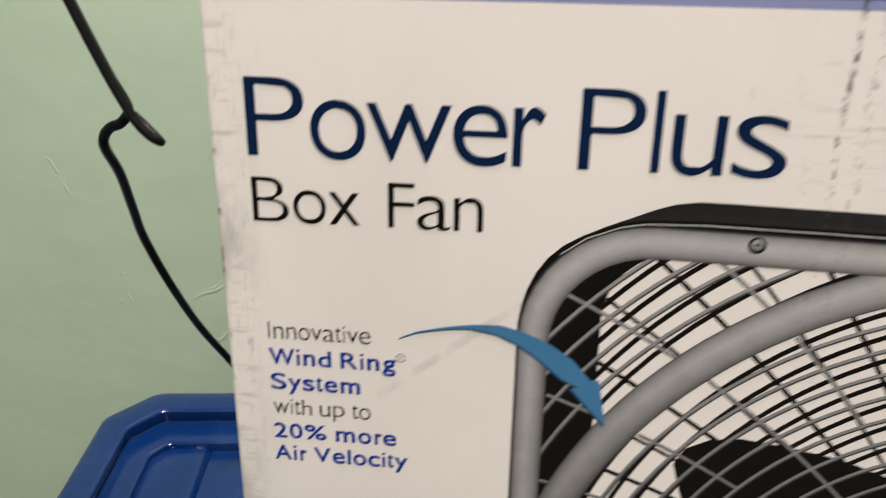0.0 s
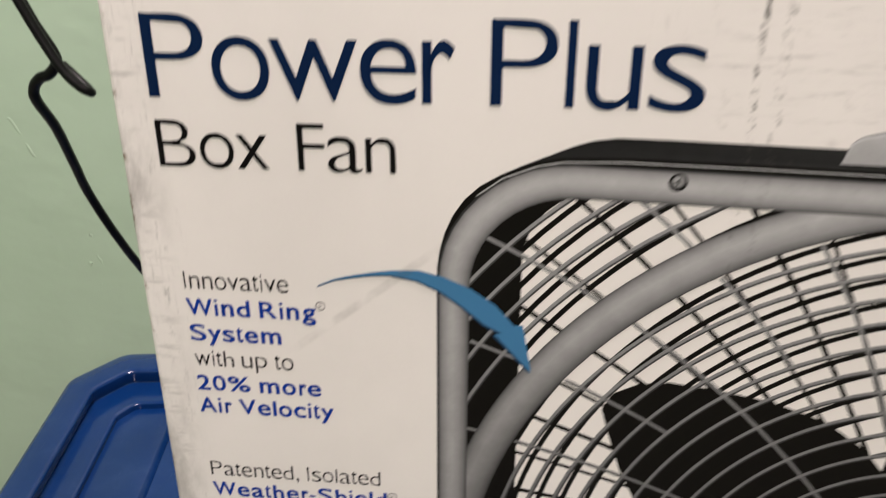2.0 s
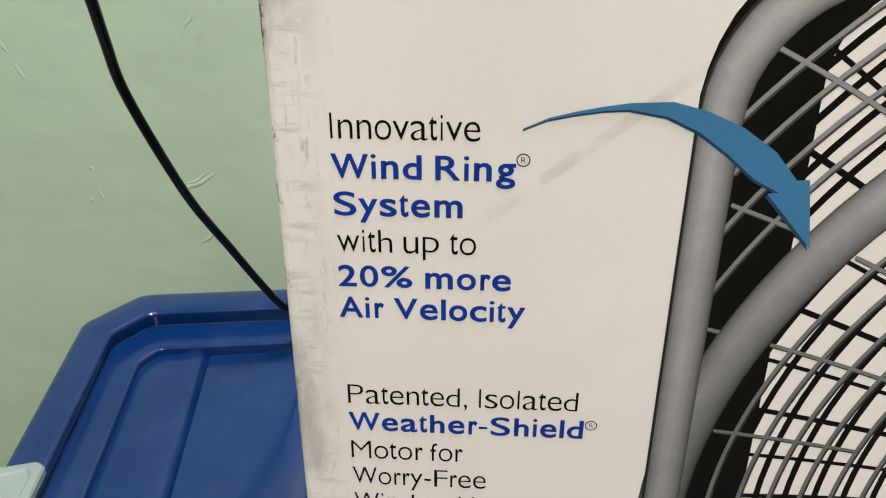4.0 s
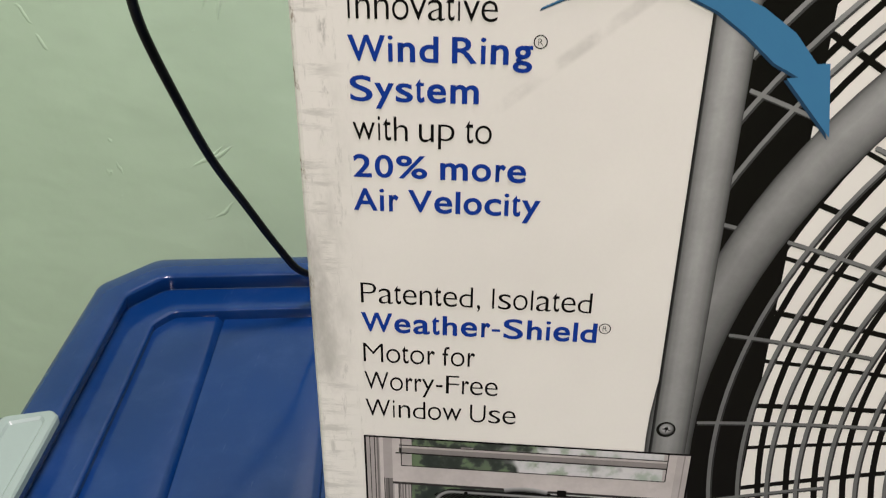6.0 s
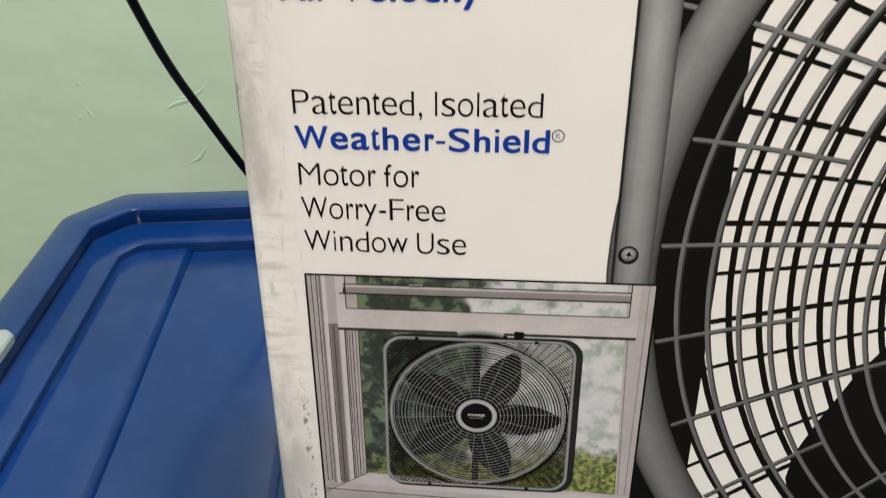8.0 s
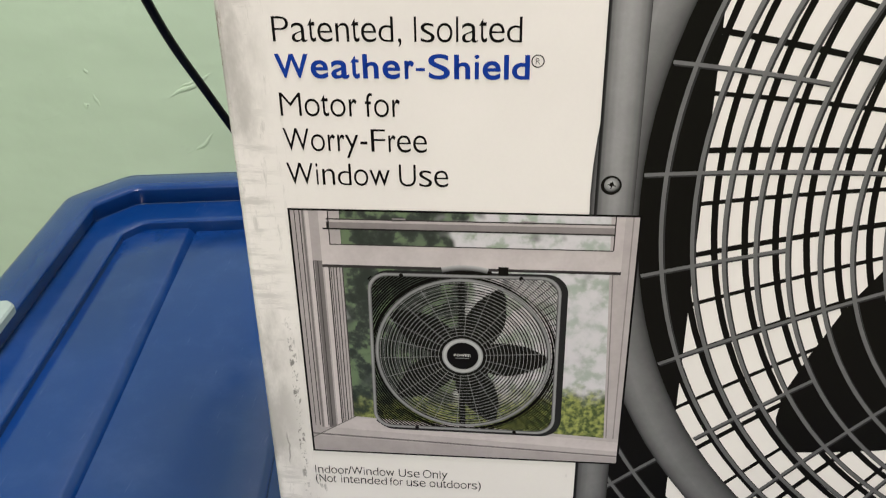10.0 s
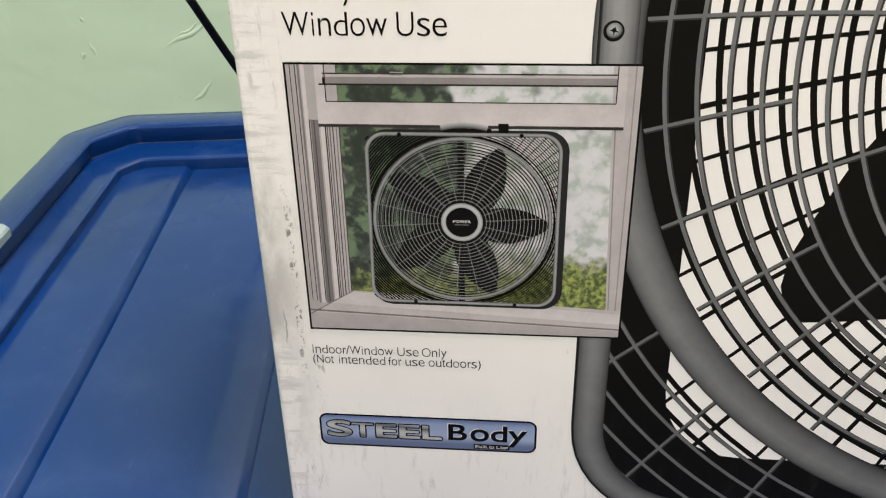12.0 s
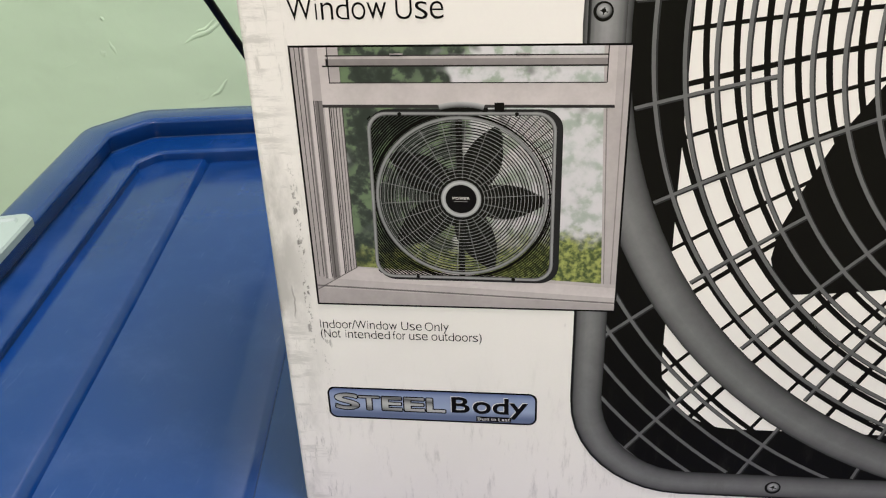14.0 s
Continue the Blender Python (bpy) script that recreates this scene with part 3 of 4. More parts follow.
# words
lettering("title_lettering", "Power Plus", 0.0129, 0.2247, 0.4632, 0.0320, 0.076, M_NAVY,
          spans=((0.0129, 0.0370), (0.0392, 0.0619), (0.0621, 0.0962), (0.0968, 0.1184), (0.1204, 0.1327), (0.1461, 0.1706), (0.1740, 0.1773), (0.1813, 0.2013), (0.2045, 0.2247)))
lettering("title_lettering", "Box Fan", 0.0132, 0.1098, 0.4348, 0.0193, 0.068, M_BLACK,
          spans=((0.0132, 0.0286), (0.0306, 0.0445), (0.0457, 0.0588), (0.0706, 0.0815), (0.0826, 0.0963), (0.0978, 0.1098)))
LINES = (
    (0.3793, 0, (("Innovative", 0.0160, 0.0621),)),
    (0.3662, 1, (("Wind", 0.0155, 0.0441), ("Ring", 0.0483, 0.0733))),
    (0.3533, 1, (("System", 0.0156, 0.0570),)),
    (0.3402, 0, (("with", 0.0160, 0.0341), ("up", 0.0378, 0.0494), ("to", 0.0529, 0.0615))),
    (0.3270, 1, (("20%", 0.0156, 0.0405), ("more", 0.0448, 0.0733))),
    (0.3148, 1, (("Air", 0.0152, 0.0307), ("Velocity", 0.0340, 0.0786))),
    (0.2783, 0, (("Patented,", 0.0163, 0.0594), ("Isolated", 0.0637, 0.0989))),
    (0.2660, 1, (("Weather-Shield", 0.0160, 0.1017),)),
    (0.2527, 0, (("Motor", 0.0163, 0.0432), ("for", 0.0460, 0.0581))),
    (0.2400, 0, (("Worry-Free", 0.0163, 0.0670),)),
    (0.2272, 0, (("Window", 0.0163, 0.0535), ("Use", 0.0568, 0.0743))),
)
for base, bold, words in LINES:
    for word, x0, x1 in words:
        lettering("lettering", word, x0, x1, base, 0.0082, 0.128 if bold else 0.068, M_BLUE if bold else M_BLACK)
for x, z in ((0.0755, 0.3735), (0.1043, 0.2722)):
    ring = arc(x, z, 0.0020, 0, 360, 20)
    flat("mark_ring", stroke(ring, 0.00035), 9, M_BLACK)
    lettering("mark_lettering", "R", x - 0.0007, x + 0.0008, z - 0.0010, 0.0020, 0.06, M_BLACK)
for base, words in ((0.0928, (("Indoor/Window", 0.0149, 0.0494), ("Use", 0.0513, 0.0603), ("Only", 0.0617, 0.0722))),
                    (0.0878, (("(Not", 0.0147, 0.0236), ("intended", 0.0259, 0.0459), ("for", 0.0472, 0.0528), ("use", 0.0545, 0.0627), ("outdoors)", 0.0644, 0.0865)))):
    for word, x0, x1 in words:
        lettering("small_lettering", word, x0, x1, base, 0.0042, 0.066, M_BLACK)

# badge
badge = flat("badge", [rounded([(0.0144, 0.0428), (0.1112, 0.0428), (0.1112, 0.0606), (0.0144, 0.0606)], 0.0038)], 2, M_BLACK)
flat("badge_field", [rounded([(0.0153, 0.0437), (0.1103, 0.0437), (0.1103, 0.0597), (0.0153, 0.0597)], 0.003)], 3, M_BADGE, badge)
STEEL = (("S", 0.0178, 0.0289, 0.0086), ("T", 0.0290, 0.0386, 0.0077), ("E", 0.0399, 0.0491, 0.0077), ("E", 0.0503, 0.0596, 0.0077), ("L", 0.0607, 0.0692, 0.0077))
for c, x0, x1, cap in STEEL:
    for k in range(8):
        dx, dz = 0.00042 * math.cos(k * math.pi / 4), 0.00042 * math.sin(k * math.pi / 4)
        lettering("badge_lettering", c, x0 + 1.4 * dx, x1 + 1.4 * dx, 0.0482 + 1.4 * dz, cap, 0.19, M_BLACK, 4 + 0.1 * k, badge)
    lettering("badge_lettering", c, x0, x1, 0.0482, cap, 0.165, M_STEEL, 5, badge)
for k, (dx, dz, mat) in enumerate(((-0.0003, 0.0003, M_LOGO), (0.0, 0.0, M_BLACK))):
    lettering("badge_lettering", "Body", 0.0722 + dx, 0.1072 + dx, 0.0484 + dz, 0.0090, 0.165, mat, 4 + k, badge,
              spans=((0.0722 + dx, 0.0806 + dx), (0.0820 + dx, 0.0903 + dx), (0.0911 + dx, 0.0984 + dx), (0.0986 + dx, 0.1072 + dx)))
flat("badge_tag", [rect(0.0835, 0.0995, 0.0440, 0.0468)], 4, M_BLACK, badge)
lettering("badge_lettering", "Built to Last", 0.0842, 0.0988, 0.0446, 0.0016, 0.09, M_LOGO, 6, badge)

# ---- printed picture of the fan ----
CX, CZ = 0.340, 0.2245
FX0, FX1, FZ0, FZ1 = 0.1265, 0.5530, 0.0065, 0.4420


def frame_outline(d, n=10):
    a, b, c, e = FX0 + d, FX1 - d, FZ0 + d, FZ1 - d * 1.06
    return rounded([(a, c), (b, c + 0.001), (b, e - 0.010), (a + 0.0, e)], [max(0.052 - 0.85 * d, 0.004)] * 4, n)


def fade(z):
    """Printed half-tone: the picture is lit from its top."""
    return 0.130 + 0.048 * ease(z / 0.25) + 0.185 * ease((z - 0.25) / 0.19)


def fill_tone(shape, k):
    return lambda p: k * fade(p[1])


def inside_frame(p, d=0.0125):
    a, b, c, e = FX0 + d, FX1 - d, FZ0 + d, FZ1 - d
    if not (a < p[0] < b and c < p[1] < e - 0.02 * max(0, p[0] - 0.18)):
        return False
    r = 0.040
    qx, qz = max(a + r - p[0], p[0] - b + r, 0), max(c + r - p[1], p[1] - e + r, 0)
    return qx * qx + qz * qz < r * r or qx == 0 or qz == 0


top = flat("printed_housing", [[(0.1260, 0.3950), (0.1272, 0.4030), (0.1292, 0.4105), (0.1325, 0.4182), (0.1370, 0.4250), (0.1430, 0.4308), (0.1500, 0.4352), (0.1590, 0.4397), (0.1700, 0.4445),
                                (0.1790, 0.4484), (0.1860, 0.4507), (0.1950, 0.4520), (0.2100, 0.4519), (0.2770, 0.4503), (0.5400, 0.4440), (0.5560, 0.4200), (0.5560, 0.0300), (0.5400, 0.0070),
                                (0.225, 0.0080), (0.180, 0.0130), (0.150, 0.0200), (0.1370, 0.0290), (0.1290, 0.0420), (0.1258, 0.0600)]], 2, M_SOFTBLACK)
tagged(top, "printed picture of a grey and black box fan")
flat("printed_opening", [rounded([(0.1645, 0.0455), (0.545, 0.0455), (0.545, 0.4300), (0.1605, 0.4300)], [0.034, 0.03, 0.03, 0.030], 8)], 3, M_PAPER, top)

# rear guard: dark rings and bars, set over to the right and lower
RX, RZ = 0.3500, 0.2315
dark_lines = []
for k in range(24):
    r = 0.1827 + 0.0105 * (k - 14)
    run = []
    for p in arc(RX, RZ, r, 0, 360, 120) + [None]:
        if p and inside_frame(p, 0.007):
            run.append(p)
        else:
            if len(run) > 1:
                dark_lines += stroke(run, 0.0023)
            run = []
tagged(flat("printed_rear_guard", dark_lines, 4, M_SOFTBLACK, top), kind="stuff")
dark_lines = []
for k in range(60):
    a = radians(6.0 * k + 188.5)
    run = [(RX + r * math.cos(a + 0.5 * (r - 0.18)), RZ + r * math.sin(a + 0.5 * (r - 0.18))) for r in np.linspace(0.05, 0.29, 50)]
    run = [p for p in run if inside_frame(p, 0.007)]
    if len(run) > 1:
        dark_lines += stroke(run, 0.0016 if k % 2 else 0.0021)
tagged(flat("printed_rear_spoke", dark_lines, 4.5, M_SOFTBLACK, top), kind="stuff")

# fan wheel and motor bar
blade = [(0.045, -48), (0.075, -42), (0.096, -35), (0.115, -28), (0.134, -20), (0.152, -13), (0.166, -8.5), (0.174, -5), (0.178, -1.5), (0.176, 1.5), (0.166, 4.2), (0.150, 9),
         (0.134, 14), (0.115, 19), (0.090, 27), (0.065, 34), (0.045, 40)]
wheel = [arc(CX, CZ, 0.052, 0, 354, 60)]
for k in range(5):
    spin, size = (142, 219, 292, 4, 71)[k], (1.0, 0.955, 0.96, 1.0, 1.0)[k]
    wheel.append([(CX + size * r * math.cos(radians(spin + a)), CZ + size * r * math.sin(radians(spin + a))) for r, a in blade])
flat("printed_hub", wheel[:1], 5, M_SOFTBLACK, top)
for k, shape in enumerate(wheel[1:]):
    flat("printed_blade", [shape], 5.2 + 0.1 * k, M_SOFTBLACK, top)
flat("printed_motor_bar", [[(0.3195, 0.4215), (0.3400, 0.4215), (0.3405, 0.391), (0.3400, 0.350), (0.335, 0.26), (0.318, 0.26), (0.3245, 0.350), (0.3215, 0.391)],
                           rect(0.325, 0.345, 0.02, 0.18)], 6, M_SOFTBLACK, top)

# front guard: light rings and slanting spokes
def wires(name, layer, width, shift, gain):
    faces, tones = [], []

    def lay(run, w):
        for f in stroke(run, w):
            faces.append(f)
            tones.append([gain * (0.74 * fade(p[1]) + 0.02) for p in f])

    for k in range(26):
        r = 0.1905 - 0.01096 * k if k < 12 else 0.2268 + 0.0108 * (k - 12)
        run = []
        for p in arc(CX + shift[0], CZ + shift[1], r, 60, 420, 150) + [None]:
            if p and inside_frame(p, 0.009):
                run.append(p)
            else:
                if len(run) > 1:
                    lay(run, width)
                run = []
    tagged(flat(name, faces, layer, M_TONE, top, tones), kind="stuff")
    faces.clear()
    tones.clear()
    for k in range(-12, 19):
        a = radians(189.05 + 11.45 * k)
        slant = 0.55 + 0.85 * max(0.0, math.sin(a))
        for r0, r1 in ((0.2155, 0.300), ((0.062, 0.198) if k % 2 else (0.147, 0.198))):
            run = [(CX + shift[0] + r * math.cos(a + slant * (r - 0.2)), CZ + shift[1] + r * math.sin(a + slant * (r - 0.2))) for r in np.linspace(r0, r1, 14)]
            run = [p for p in run if inside_frame(p, 0.009)]
            if len(run) > 1:
                lay(run, width * 0.9)
    tagged(flat(name + "_spoke", faces, layer + 0.5, M_TONE, top, tones), kind="stuff")


wires("printed_guard_edge", 7, 0.0020, (0.00045, -0.00035), 0.22)
wires("printed_front_guard", 8, 0.00145, (0.0, 0.0), 1.0)

# wind ring
faces, tones = [], []
prof = ((0.1985, 0.16), (0.1996, 0.42), (0.2025, 0.78), (0.2062, 1.05), (0.2090, 1.22), (0.2118, 1.02), (0.2145, 0.62), (0.2158, 0.22))
for (r0, t0), (r1, t1) in zip(prof, prof[1:]):
    f, t = band(arc(CX, CZ, r0, 0, 360, 120), arc(CX, CZ, r1, 0, 360, 120), lambda p: t0 * fade(p[1]), lambda p: t1 * fade(p[1]))
    faces += f
    tones += t
flat("printed_ring", faces, 9, M_TONE, top, tones)

# outer frame
faces, tones = [], []
prof = ((-0.0006, 0.05), (0.0002, 0.10), (0.0007, 0.55), (0.0022, 0.86), (0.0045, 1.16), (0.0062, 1.22), (0.0085, 1.02), (0.0108, 0.70), (0.0125, 0.36), (0.0131, 0.15))
for (r0, t0), (r1, t1) in zip(prof, prof[1:]):
    a, b = frame_outline(r0), frame_outline(r1)
    f, t = band(a + a[:1], b + b[:1], lambda p: t0 * fade(p[1]), lambda p: t1 * fade(p[1]))
    faces += f
    tones += t
flat("printed_frame", faces, 10, M_TONE, top, tones)
for x, z in ((0.2190, 0.4352), (0.1312, 0.2290), (0.2200, 0.0125), (0.4600, 0.4300), (0.4600, 0.0125), (0.5470, 0.2290)):
    flat("printed_screw", [arc(x, z, 0.0036, 0, 350, 24)], 11, M_SOFTBLACK, top)
    a, b = arc(x + 0.0002, z + 0.0001, 0.0027, 0, 360, 24), arc(x + 0.0001, z + 0.0003, 0.0008, 0, 360, 24)
    f, t = band(a, b, lambda p: 0.11 + 40 * (p[1] - z) - 20 * (p[0] - x), lambda p: 0.42)
    flat("printed_screw_head", f, 12, M_TONE, top, t)
    flat("printed_screw_slot", stroke([(x - 0.0013, z + 0.0003), (x + 0.0016, z - 0.0003)], 0.0004) + stroke([(x - 0.0001, z - 0.0013), (x + 0.0004, z + 0.0014)], 0.0004), 13, M_SOFTBLACK, top)

edge_line = [(0.1420, 0.4270), (0.1520, 0.4345), (0.1654, 0.4400), (0.1749, 0.4418), (0.1988, 0.4425), (0.2457, 0.4416), (0.3033, 0.4402), (0.4000, 0.4375), (0.5000, 0.4335)]
flat("printed_edge_shade", stroke([(x - 0.0002, z + 0.0011) for x, z in edge_line], 0.0012), 11, M_SOFTBLACK, top)
light_line = stroke(edge_line, 0.0005)
flat("printed_edge_light", light_line, 12, M_TONE, top, [[0.50] * len(f) for f in light_line])
roof = [(0.1500, 0.4352), (0.1590, 0.4397), (0.1700, 0.4445), (0.1790, 0.4484), (0.1860, 0.4507), (0.1950, 0.4520), (0.2100, 0.4519), (0.2770, 0.4503), (0.5300, 0.4442), (0.5000, 0.4350), (0.4000, 0.4390), (0.3033, 0.4419), (0.2457, 0.4432), (0.1988, 0.4440), (0.1749, 0.4432), (0.1654, 0.4414)]
flat("printed_top_face", [roof], 10.5, M_TONE, top, [[0.012 + 0.9 * max(0.0, 0.010 - abs(z - 0.4440)) + 0.010 * ease((x - 0.2) / 0.1) for x, z in roof]])

# carrying handle
crown = [(0.2772, 0.4446), (0.2788, 0.4500), (0.2798, 0.4529), (0.2819, 0.4548), (0.2842, 0.4558), (0.2930, 0.4581), (0.3025, 0.4600), (0.3186, 0.4630), (0.3361, 0.4652), (0.3600, 0.4660), (0.3920, 0.4600), (0.4020, 0.4530)]
ridge = [(0.2774, 0.4446), (0.2793, 0.4496), (0.2803, 0.4519), (0.2823, 0.4533), (0.2846, 0.4540), (0.2930, 0.4556), (0.3025, 0.4573), (0.3186, 0.4598), (0.3361, 0.4613), (0.3590, 0.4622), (0.3900, 0.4566), (0.4000, 0.4500)]
under = [(0.4000, 0.4440), (0.3720, 0.4440), (0.3700, 0.4520), (0.3600, 0.4575), (0.3361, 0.4583), (0.3209, 0.4565), (0.3190, 0.4558), (0.3181, 0.4546), (0.3170, 0.4520), (0.3159, 0.4487), (0.3138, 0.4440)]
flat("printed_handle_shade", [[(0.3138, 0.4440), (0.3159, 0.4487), (0.3181, 0.4546), (0.3209, 0.4565), (0.3361, 0.4583), (0.3600, 0.4575), (0.3590, 0.4566), (0.3361, 0.4574), (0.3256, 0.4570), (0.3248, 0.4500), (0.3244, 0.4435)],
                              [(x + 0.0006, z - 0.0006) for x, z in ((0.2772, 0.4446), (0.2772, 0.4456), (0.3138, 0.4450), (0.3138, 0.4440))]], 11, M_SOFTBLACK, top)
front = ridge + under
flat("printed_handle", [front], 12, M_TONE, top, [[0.36 + 6.0 * (z - 0.4440) for x, z in front]])
middle = [((a[0] + b[0]) / 2, (a[1] + b[1]) / 2) for a, b in zip(crown, ridge)]
f, t = band(crown, middle, lambda p: 0.20, lambda p: 0.56)
f2, t2 = band(middle, ridge, lambda p: 0.56, lambda p: 0.44)
flat("printed_handle_crown", f + f2, 13, M_TONE, top, t + t2)

# pointing arrow
upper = [(0.0752, 0.3838), (0.0830, 0.3872), (0.0910, 0.3892), (0.1000, 0.3910), (0.1080, 0.3922), (0.1210, 0.3928), (0.1320, 0.3902), (0.1440, 0.3852), (0.1550, 0.3780), (0.1632, 0.3690)]
lower = [(0.0752, 0.3834), (0.0830, 0.3866), (0.0910, 0.3883), (0.1000, 0.3897), (0.1080, 0.3902), (0.1200, 0.3882), (0.1300, 0.3838), (0.1400, 0.3770), (0.1500, 0.3688), (0.1582, 0.3648)]
squeeze = lambda pts: [(0.0752 + (x - 0.0752) * 0.948, z) for x, z in pts]
upper, lower = squeeze(upper), squeeze(lower)
flat("printed_arrow_edge", [(a, b, (d[0] - 0.0006, d[1] - 0.0007), (c[0] - 0.0006, c[1] - 0.0007)) for a, b, c, d in zip(upper, upper[1:], lower, lower[1:])]
     + [squeeze(((0.1538, 0.3636), (0.1640, 0.3660), (0.1712, 0.3452)))], 14, M_ARROW_DARK)
flat("printed_arrow", [(a, b, d, c) for a, b, c, d in zip(upper, upper[1:], lower, lower[1:])] + [squeeze(((0.1546, 0.3644), (0.1582, 0.3648), (0.1632, 0.3690), (0.1672, 0.3692), (0.1719, 0.3460)))], 15, M_ARROW)

# ---- inset photograph: the fan in a window ----
inset = flat("inset_photo", [rect(0.0150, 0.1430, 0.1050, 0.2178)], 14, M_BLACK)
flat("photo_garden", [rect(0.0158, 0.1422, 0.1058, 0.2170)], 15, M_GARDEN, inset)


def paint(name, faces, tone, layer):
    return flat(name, faces, layer, M_LILAC, inset, [[tone + 0.02 * math.sin(900 * p[0] + 500 * p[1]) for p in f] for f in faces])


paint("photo_jamb", [rect(0.0158, 0.0340, 0.1058, 0.2170)], 0.40, 16)
paint("photo_jamb_groove", [rect(0.0200, 0.0208, 0.118, 0.2170), rect(0.0232, 0.0262, 0.118, 0.1965), rect(0.0300, 0.0305, 0.118, 0.1965), rect(0.0325, 0.0329, 0.120, 0.1965)], 0.17, 17)
paint("photo_jamb_line", [rect(x, x + w, 0.1190, 0.2170 if x < 0.022 else 0.1965) for x, w in ((0.0172, 0.0003), (0.0190, 0.0004), (0.0226, 0.0004), (0.0243, 0.0004), (0.0284, 0.0005), (0.0292, 0.0003), (0.0312, 0.0004), (0.0336, 0.0004))], 0.06, 17.5)
paint("photo_jamb_light", [rect(0.0212, 0.0226, 0.118, 0.2170), rect(0.0268, 0.0284, 0.118, 0.1965)], 0.56, 17)
paint("photo_jamb", [[(0.1368, 0.1058), (0.1422, 0.1058), (0.1422, 0.2170), (0.1322, 0.2170)]], 0.44, 16)
paint("photo_jamb_groove", [[(0.1372, 0.115), (0.1376, 0.115), (0.1345, 0.196), (0.1340, 0.196)], rect(0.1398, 0.1403, 0.1058, 0.2170)], 0.26, 17)
paint("photo_sash", [rect(0.0262, 0.1372, 0.1948, 0.2036), rect(0.0262, 0.0296, 0.2036, 0.2170), rect(0.1342, 0.1372, 0.2036, 0.2170)], 0.53, 18)
paint("photo_sash_bar", [rect(0.0290, 0.1340, 0.2100, 0.2136)], 0.25, 18)
paint("photo_sash_bar_light", [rect(0.0290, 0.1340, 0.2126, 0.2138)], 0.46, 19)
paint("photo_sash_line", [rect(0.0262, 0.1372, 0.1943, 0.1950), rect(0.0296, 0.1338, 0.2033, 0.2037), rect(0.0275, 0.1340, 0.2096, 0.2102), rect(0.0262, 0.1372, 0.1938, 0.1945), rect(0.0290, 0.1340, 0.2136, 0.2141), rect(0.0296, 0.0300, 0.2036, 0.2170), rect(0.1337, 0.1341, 0.2036, 0.2170)], 0.035, 20)
paint("photo_lock", [rect(0.0535, 0.0585, 0.2132, 0.2146)], 0.34, 20)
paint("photo_lock", [rect(0.1005, 0.1055, 0.2132, 0.2146)], 0.34, 20)
paint("photo_sill", [[(0.0158, 0.1058), (0.1422, 0.1058), (0.1422, 0.1182), (0.0345, 0.1242), (0.0158, 0.1120)]], 0.47, 18)
paint("photo_sill_light", [[(0.0250, 0.1180), (0.1422, 0.1118), (0.1422, 0.1165), (0.0345, 0.1236)]], 0.54, 19)
paint("photo_sill_line", [[(0.0158, 0.1142), (0.1422, 0.1090), (0.1422, 0.1097), (0.0158, 0.1150)], [(0.0158, 0.1122), (0.0345, 0.1240), (0.0345, 0.1244), (0.0158, 0.1128)]], 0.17, 20)
paint("photo_sill_low", [[(0.0158, 0.1058), (0.1422, 0.1058), (0.1422, 0.1086), (0.0158, 0.1136)]], 0.38, 19)

# the small fan in the photograph
PX, PZ = 0.0790, 0.1560
small = []
for k in range(26):
    small += stroke(arc(PX + 0.0004, PZ - 0.0004, 0.0075 + 0.00115 * k, 0, 360, 60), 0.00048)
tagged(flat("photo_guard", small, 22, M_SOFTBLACK, inset), kind="stuff")
blades = [[(PX + 0.188 * r * math.cos(radians(k + 0.84 * a)), PZ + 0.188 * r * math.sin(radians(k + 0.84 * a))) for r, a in blade] for k in (147, 219, 293, 0, 65)]
for k, shape in enumerate(blades + [rect(0.0775, 0.0800, 0.120, 0.190), arc(PX, PZ, 0.0125, 0, 350, 30)]):
    flat("photo_blade" if k < 5 else "photo_motor", [shape], 20.2 + 0.1 * k, M_SOFTBLACK, inset)
pale, pale_t = [], []
for k in range(18):
    for f in stroke(arc(PX, PZ, 0.0080 + 0.00145 * k, 0, 360, 60), 0.00022):
        pale.append(f)
        pale_t.append([0.26] * 4)
tagged(flat("photo_guard_light", pale, 23, M_TONE, inset, pale_t), kind="stuff")
pale, pale_t = [], []
for k in range(22):
    a = radians(360 / 22 * k + 4)
    for f in stroke([(PX + r * math.cos(a), PZ + r * math.sin(a)) for r in np.linspace(0.009, 0.033, 8)], 0.0002):
        pale.append(f)
        pale_t.append([0.26] * 4)
tagged(flat("photo_guard_spoke", pale, 23.5, M_TONE, inset, pale_t), kind="stuff")


def photo_outline(d):
    return rounded([(0.0422 + d, 0.1196 + d), (0.1162 - d, 0.1190 + d), (0.1162 - d, 0.1922 - d), (0.0430 + d, 0.1922 - d)], 0.0075 - 0.6 * d, 8)


def photo_band(name, d0, d1, t0, t1, layer, dx=0.0, mat=None):
    a, b = [(x + dx, z) for x, z in photo_outline(d0)], photo_outline(d1)
    f, t = band(a + a[:1], b + b[:1], lambda p: t0, lambda p: t1)
    return flat(name, f, layer, mat or M_TONE, inset, t)


photo_band("photo_fan_side", -0.0010, 0.0015, 0.02, 0.02, 21, 0.0014)
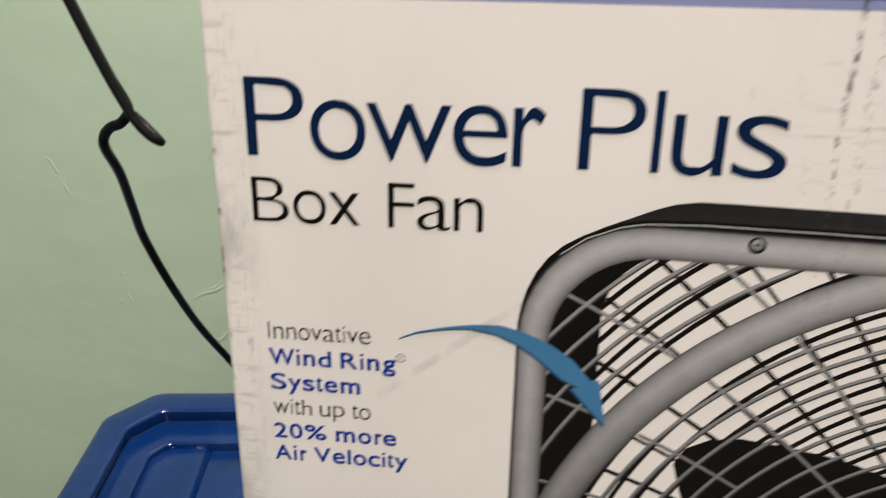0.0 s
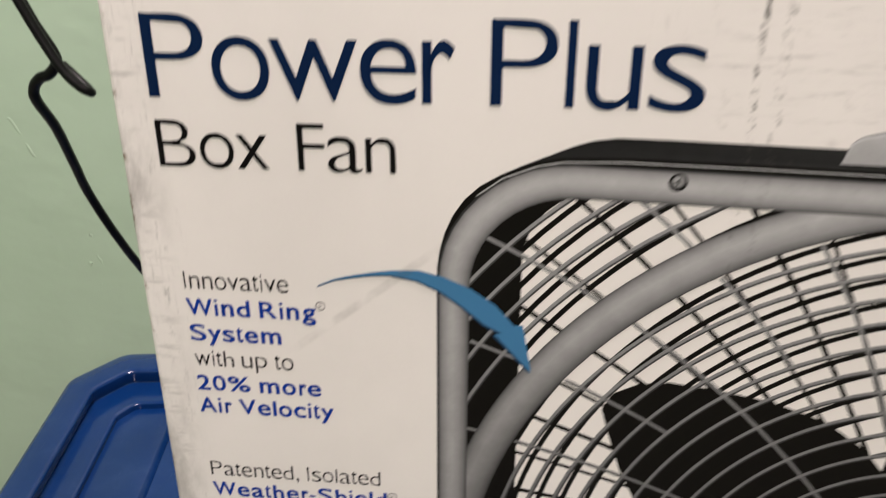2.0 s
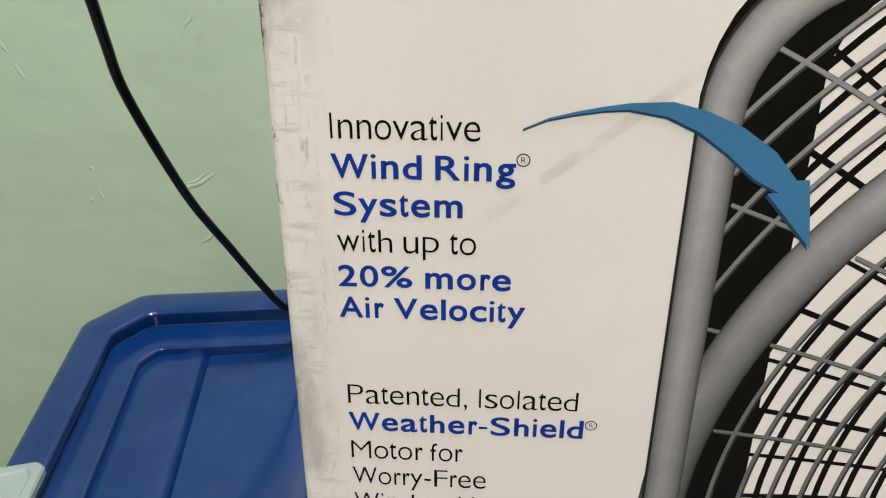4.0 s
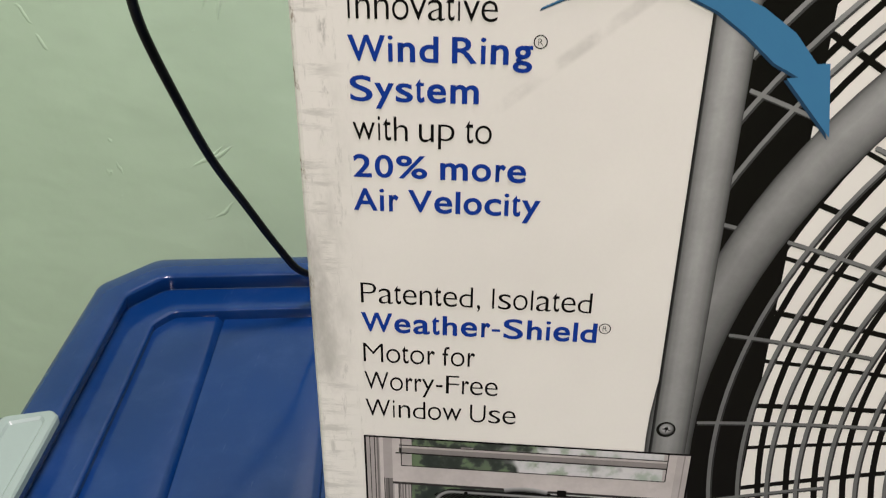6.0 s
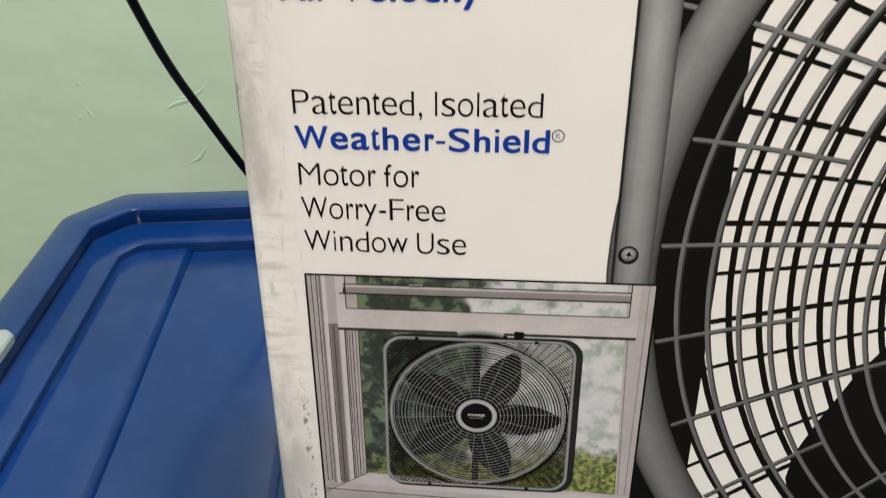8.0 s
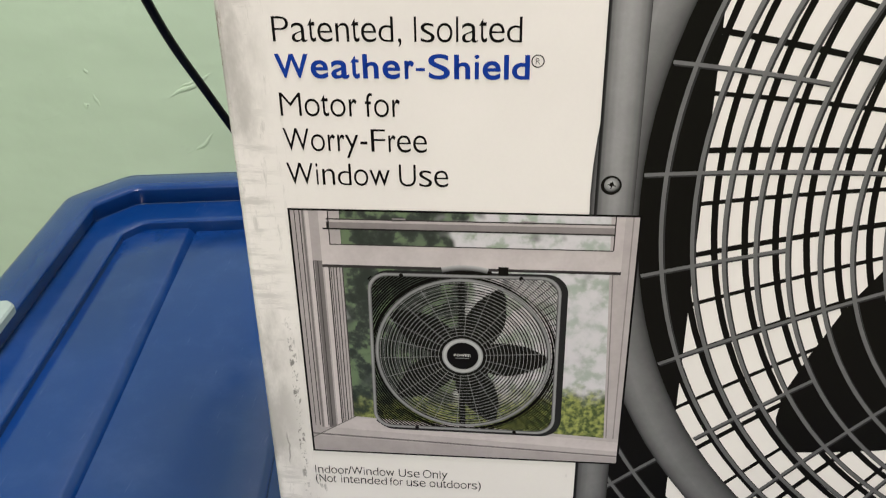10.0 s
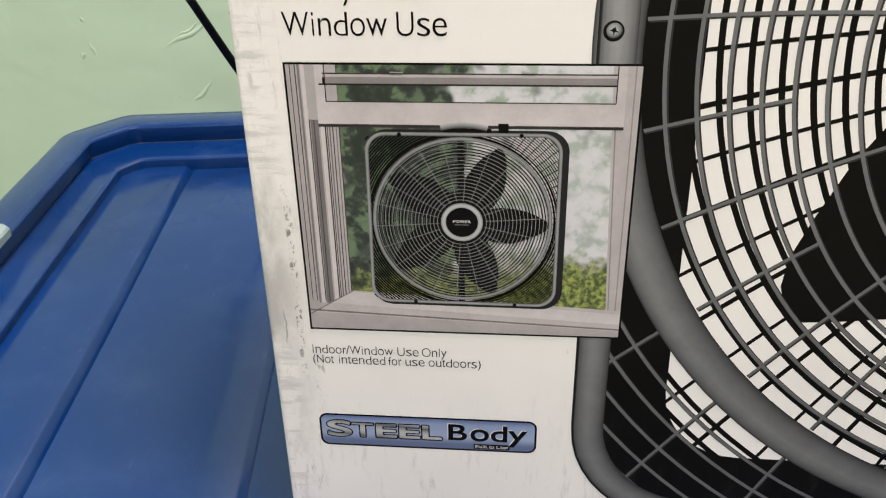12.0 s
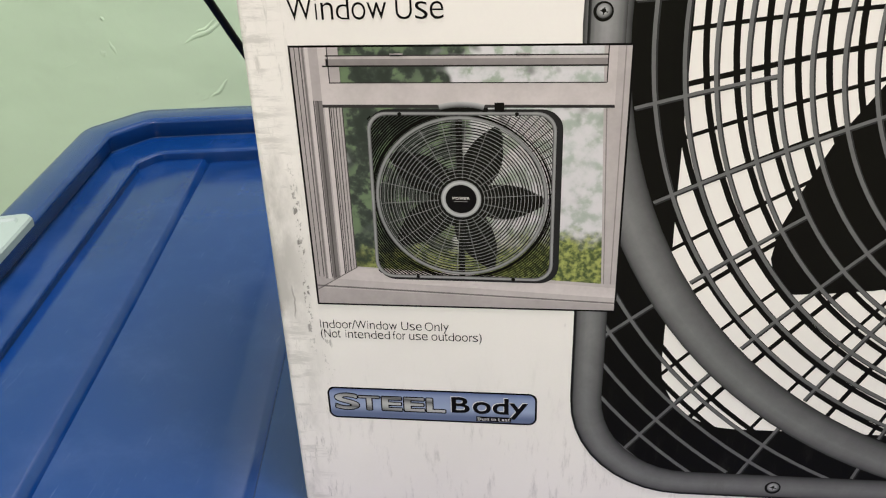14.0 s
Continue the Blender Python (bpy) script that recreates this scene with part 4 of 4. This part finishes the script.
# dark lattice in the four corners outside the ring
lattice = []
for k in range(16):
    run = []
    for p in arc(PX, PZ, 0.0352 + 0.0009 * k, 0, 360, 160) + [None]:
        if p and 0.0432 < p[0] < 0.1152 and 0.1204 < p[1] < 0.1914:
            run.append(p)
        else:
            if len(run) > 1:
                mx, mz = sum(p[0] for p in run) / len(run), sum(p[1] for p in run) / len(run)
                lattice += stroke(run, 0.00062 if mx < PX else 0.00034 if mz > PZ else 0.00050)
            run = []
for a in range(-60, 64, 4):
    run = [(PX + r * math.cos(radians(a)), PZ + r * math.sin(radians(a))) for r in np.linspace(0.0346, 0.052, 12)]
    run = [p for p in run if p[0] < 0.1152 and 0.1204 < p[1] < 0.1914]
    if len(run) > 1:
        lattice += stroke(run, 0.00036)
tagged(flat("photo_corner_guard", lattice, 22, M_SOFTBLACK, inset), kind="stuff")
photo_band("photo_frame", 0.0, 0.0006, 0.16, 0.32, 24)
photo_band("photo_frame", 0.0006, 0.0014, 0.32, 0.10, 24)
for r0, r1, t0, t1, nm in ((0.0332, 0.0338, 0.14, 0.30, "photo_ring"), (0.0338, 0.0346, 0.30, 0.12, "photo_ring"), (0.0062, 0.0072, 0.30, 0.48, "photo_hub_ring"), (0.0072, 0.0080, 0.48, 0.24, "photo_hub_ring")):
    f, t = band(arc(PX, PZ, r0, 0, 360, 60), arc(PX, PZ, r1, 0, 360, 60), lambda p: t0, lambda p: t1)
    flat(nm, f, 25, M_TONE, inset, t)
flat("photo_hub", [arc(PX, PZ, 0.0063, 0, 350, 36)], 24, M_BLACK, inset)
lettering("photo_hub_lettering", "POWER", PX - 0.0034, PX + 0.0034, PZ - 0.0002, 0.0011, 0.11, M_LOGO, 26, inset)
flat("photo_hub_bar", [rect(PX - 0.0028, PX + 0.0026, PZ - 0.0012, PZ - 0.0009)], 26, M_TONE, inset, [[0.2] * 4])
grip_out = arc(PX + 0.001, 0.1640, 0.0322, 106, 74, 14)
grip_in = arc(PX + 0.001, 0.1640, 0.0300, 106, 74, 14)
f, t = band(grip_out, grip_in, lambda p: 0.46, lambda p: 0.05)
flat("photo_handle", f, 23, M_TONE, inset, t)
flat("photo_knob", [rect(0.0925, 0.0962, 0.1920, 0.1958), rect(0.0720, 0.0900, 0.1920, 0.1938)], 22, M_SOFTBLACK, inset)
for x, z in ((0.0560, 0.1913), (0.1010, 0.1913), (0.0600, 0.1200), (0.1000, 0.1197)):
    flat("photo_screw", [arc(x, z, 0.0008, 0, 340, 12)], 26, M_SOFTBLACK, inset)

# ---- hanging cable ----
cable = new("power_cable")
cable.location = (0, 0, 0)
tagged(cable, "black rubber cable hanging in front of the green wall", "cable")
part("cord", tube([(-0.223, 0.210, 0.695), (-0.188, 0.185, 0.595), (-0.161, 0.167, 0.533), (-0.146, 0.164, 0.498), (-0.130, 0.162, 0.463), (-0.116, 0.160, 0.438), (-0.107, 0.160, 0.4275), (-0.102, 0.162, 0.4235),
                   (-0.105, 0.168, 0.4225), (-0.115, 0.172, 0.4300), (-0.124, 0.176, 0.4360)], 0.0031), M_CABLE, cable, smooth=True)
part("cord", tube([(-0.227, 0.218, 0.695), (-0.192, 0.191, 0.595), (-0.166, 0.175, 0.533), (-0.150, 0.172, 0.498), (-0.134, 0.170, 0.463), (-0.124, 0.170, 0.442), (-0.130, 0.171, 0.4320), (-0.138, 0.172, 0.4285), (-0.145, 0.175, 0.4215),
                   (-0.148, 0.180, 0.4120), (-0.151, 0.200, 0.3890), (-0.159, 0.226, 0.3560), (-0.165, 0.250, 0.3210), (-0.160, 0.275, 0.2710), (-0.157, 0.315, 0.2130),
                   (-0.147, 0.350, 0.1610), (-0.131, 0.378, 0.1080), (-0.119, 0.399, 0.0740), (-0.106, 0.426, 0.0570), (-0.094, 0.460, 0.0540), (-0.089, 0.478, 0.0300), (-0.086, 0.485, -0.10), (-0.08, 0.49, FLOOR + 0.004)], 0.0034), M_CABLE, cable, smooth=True)
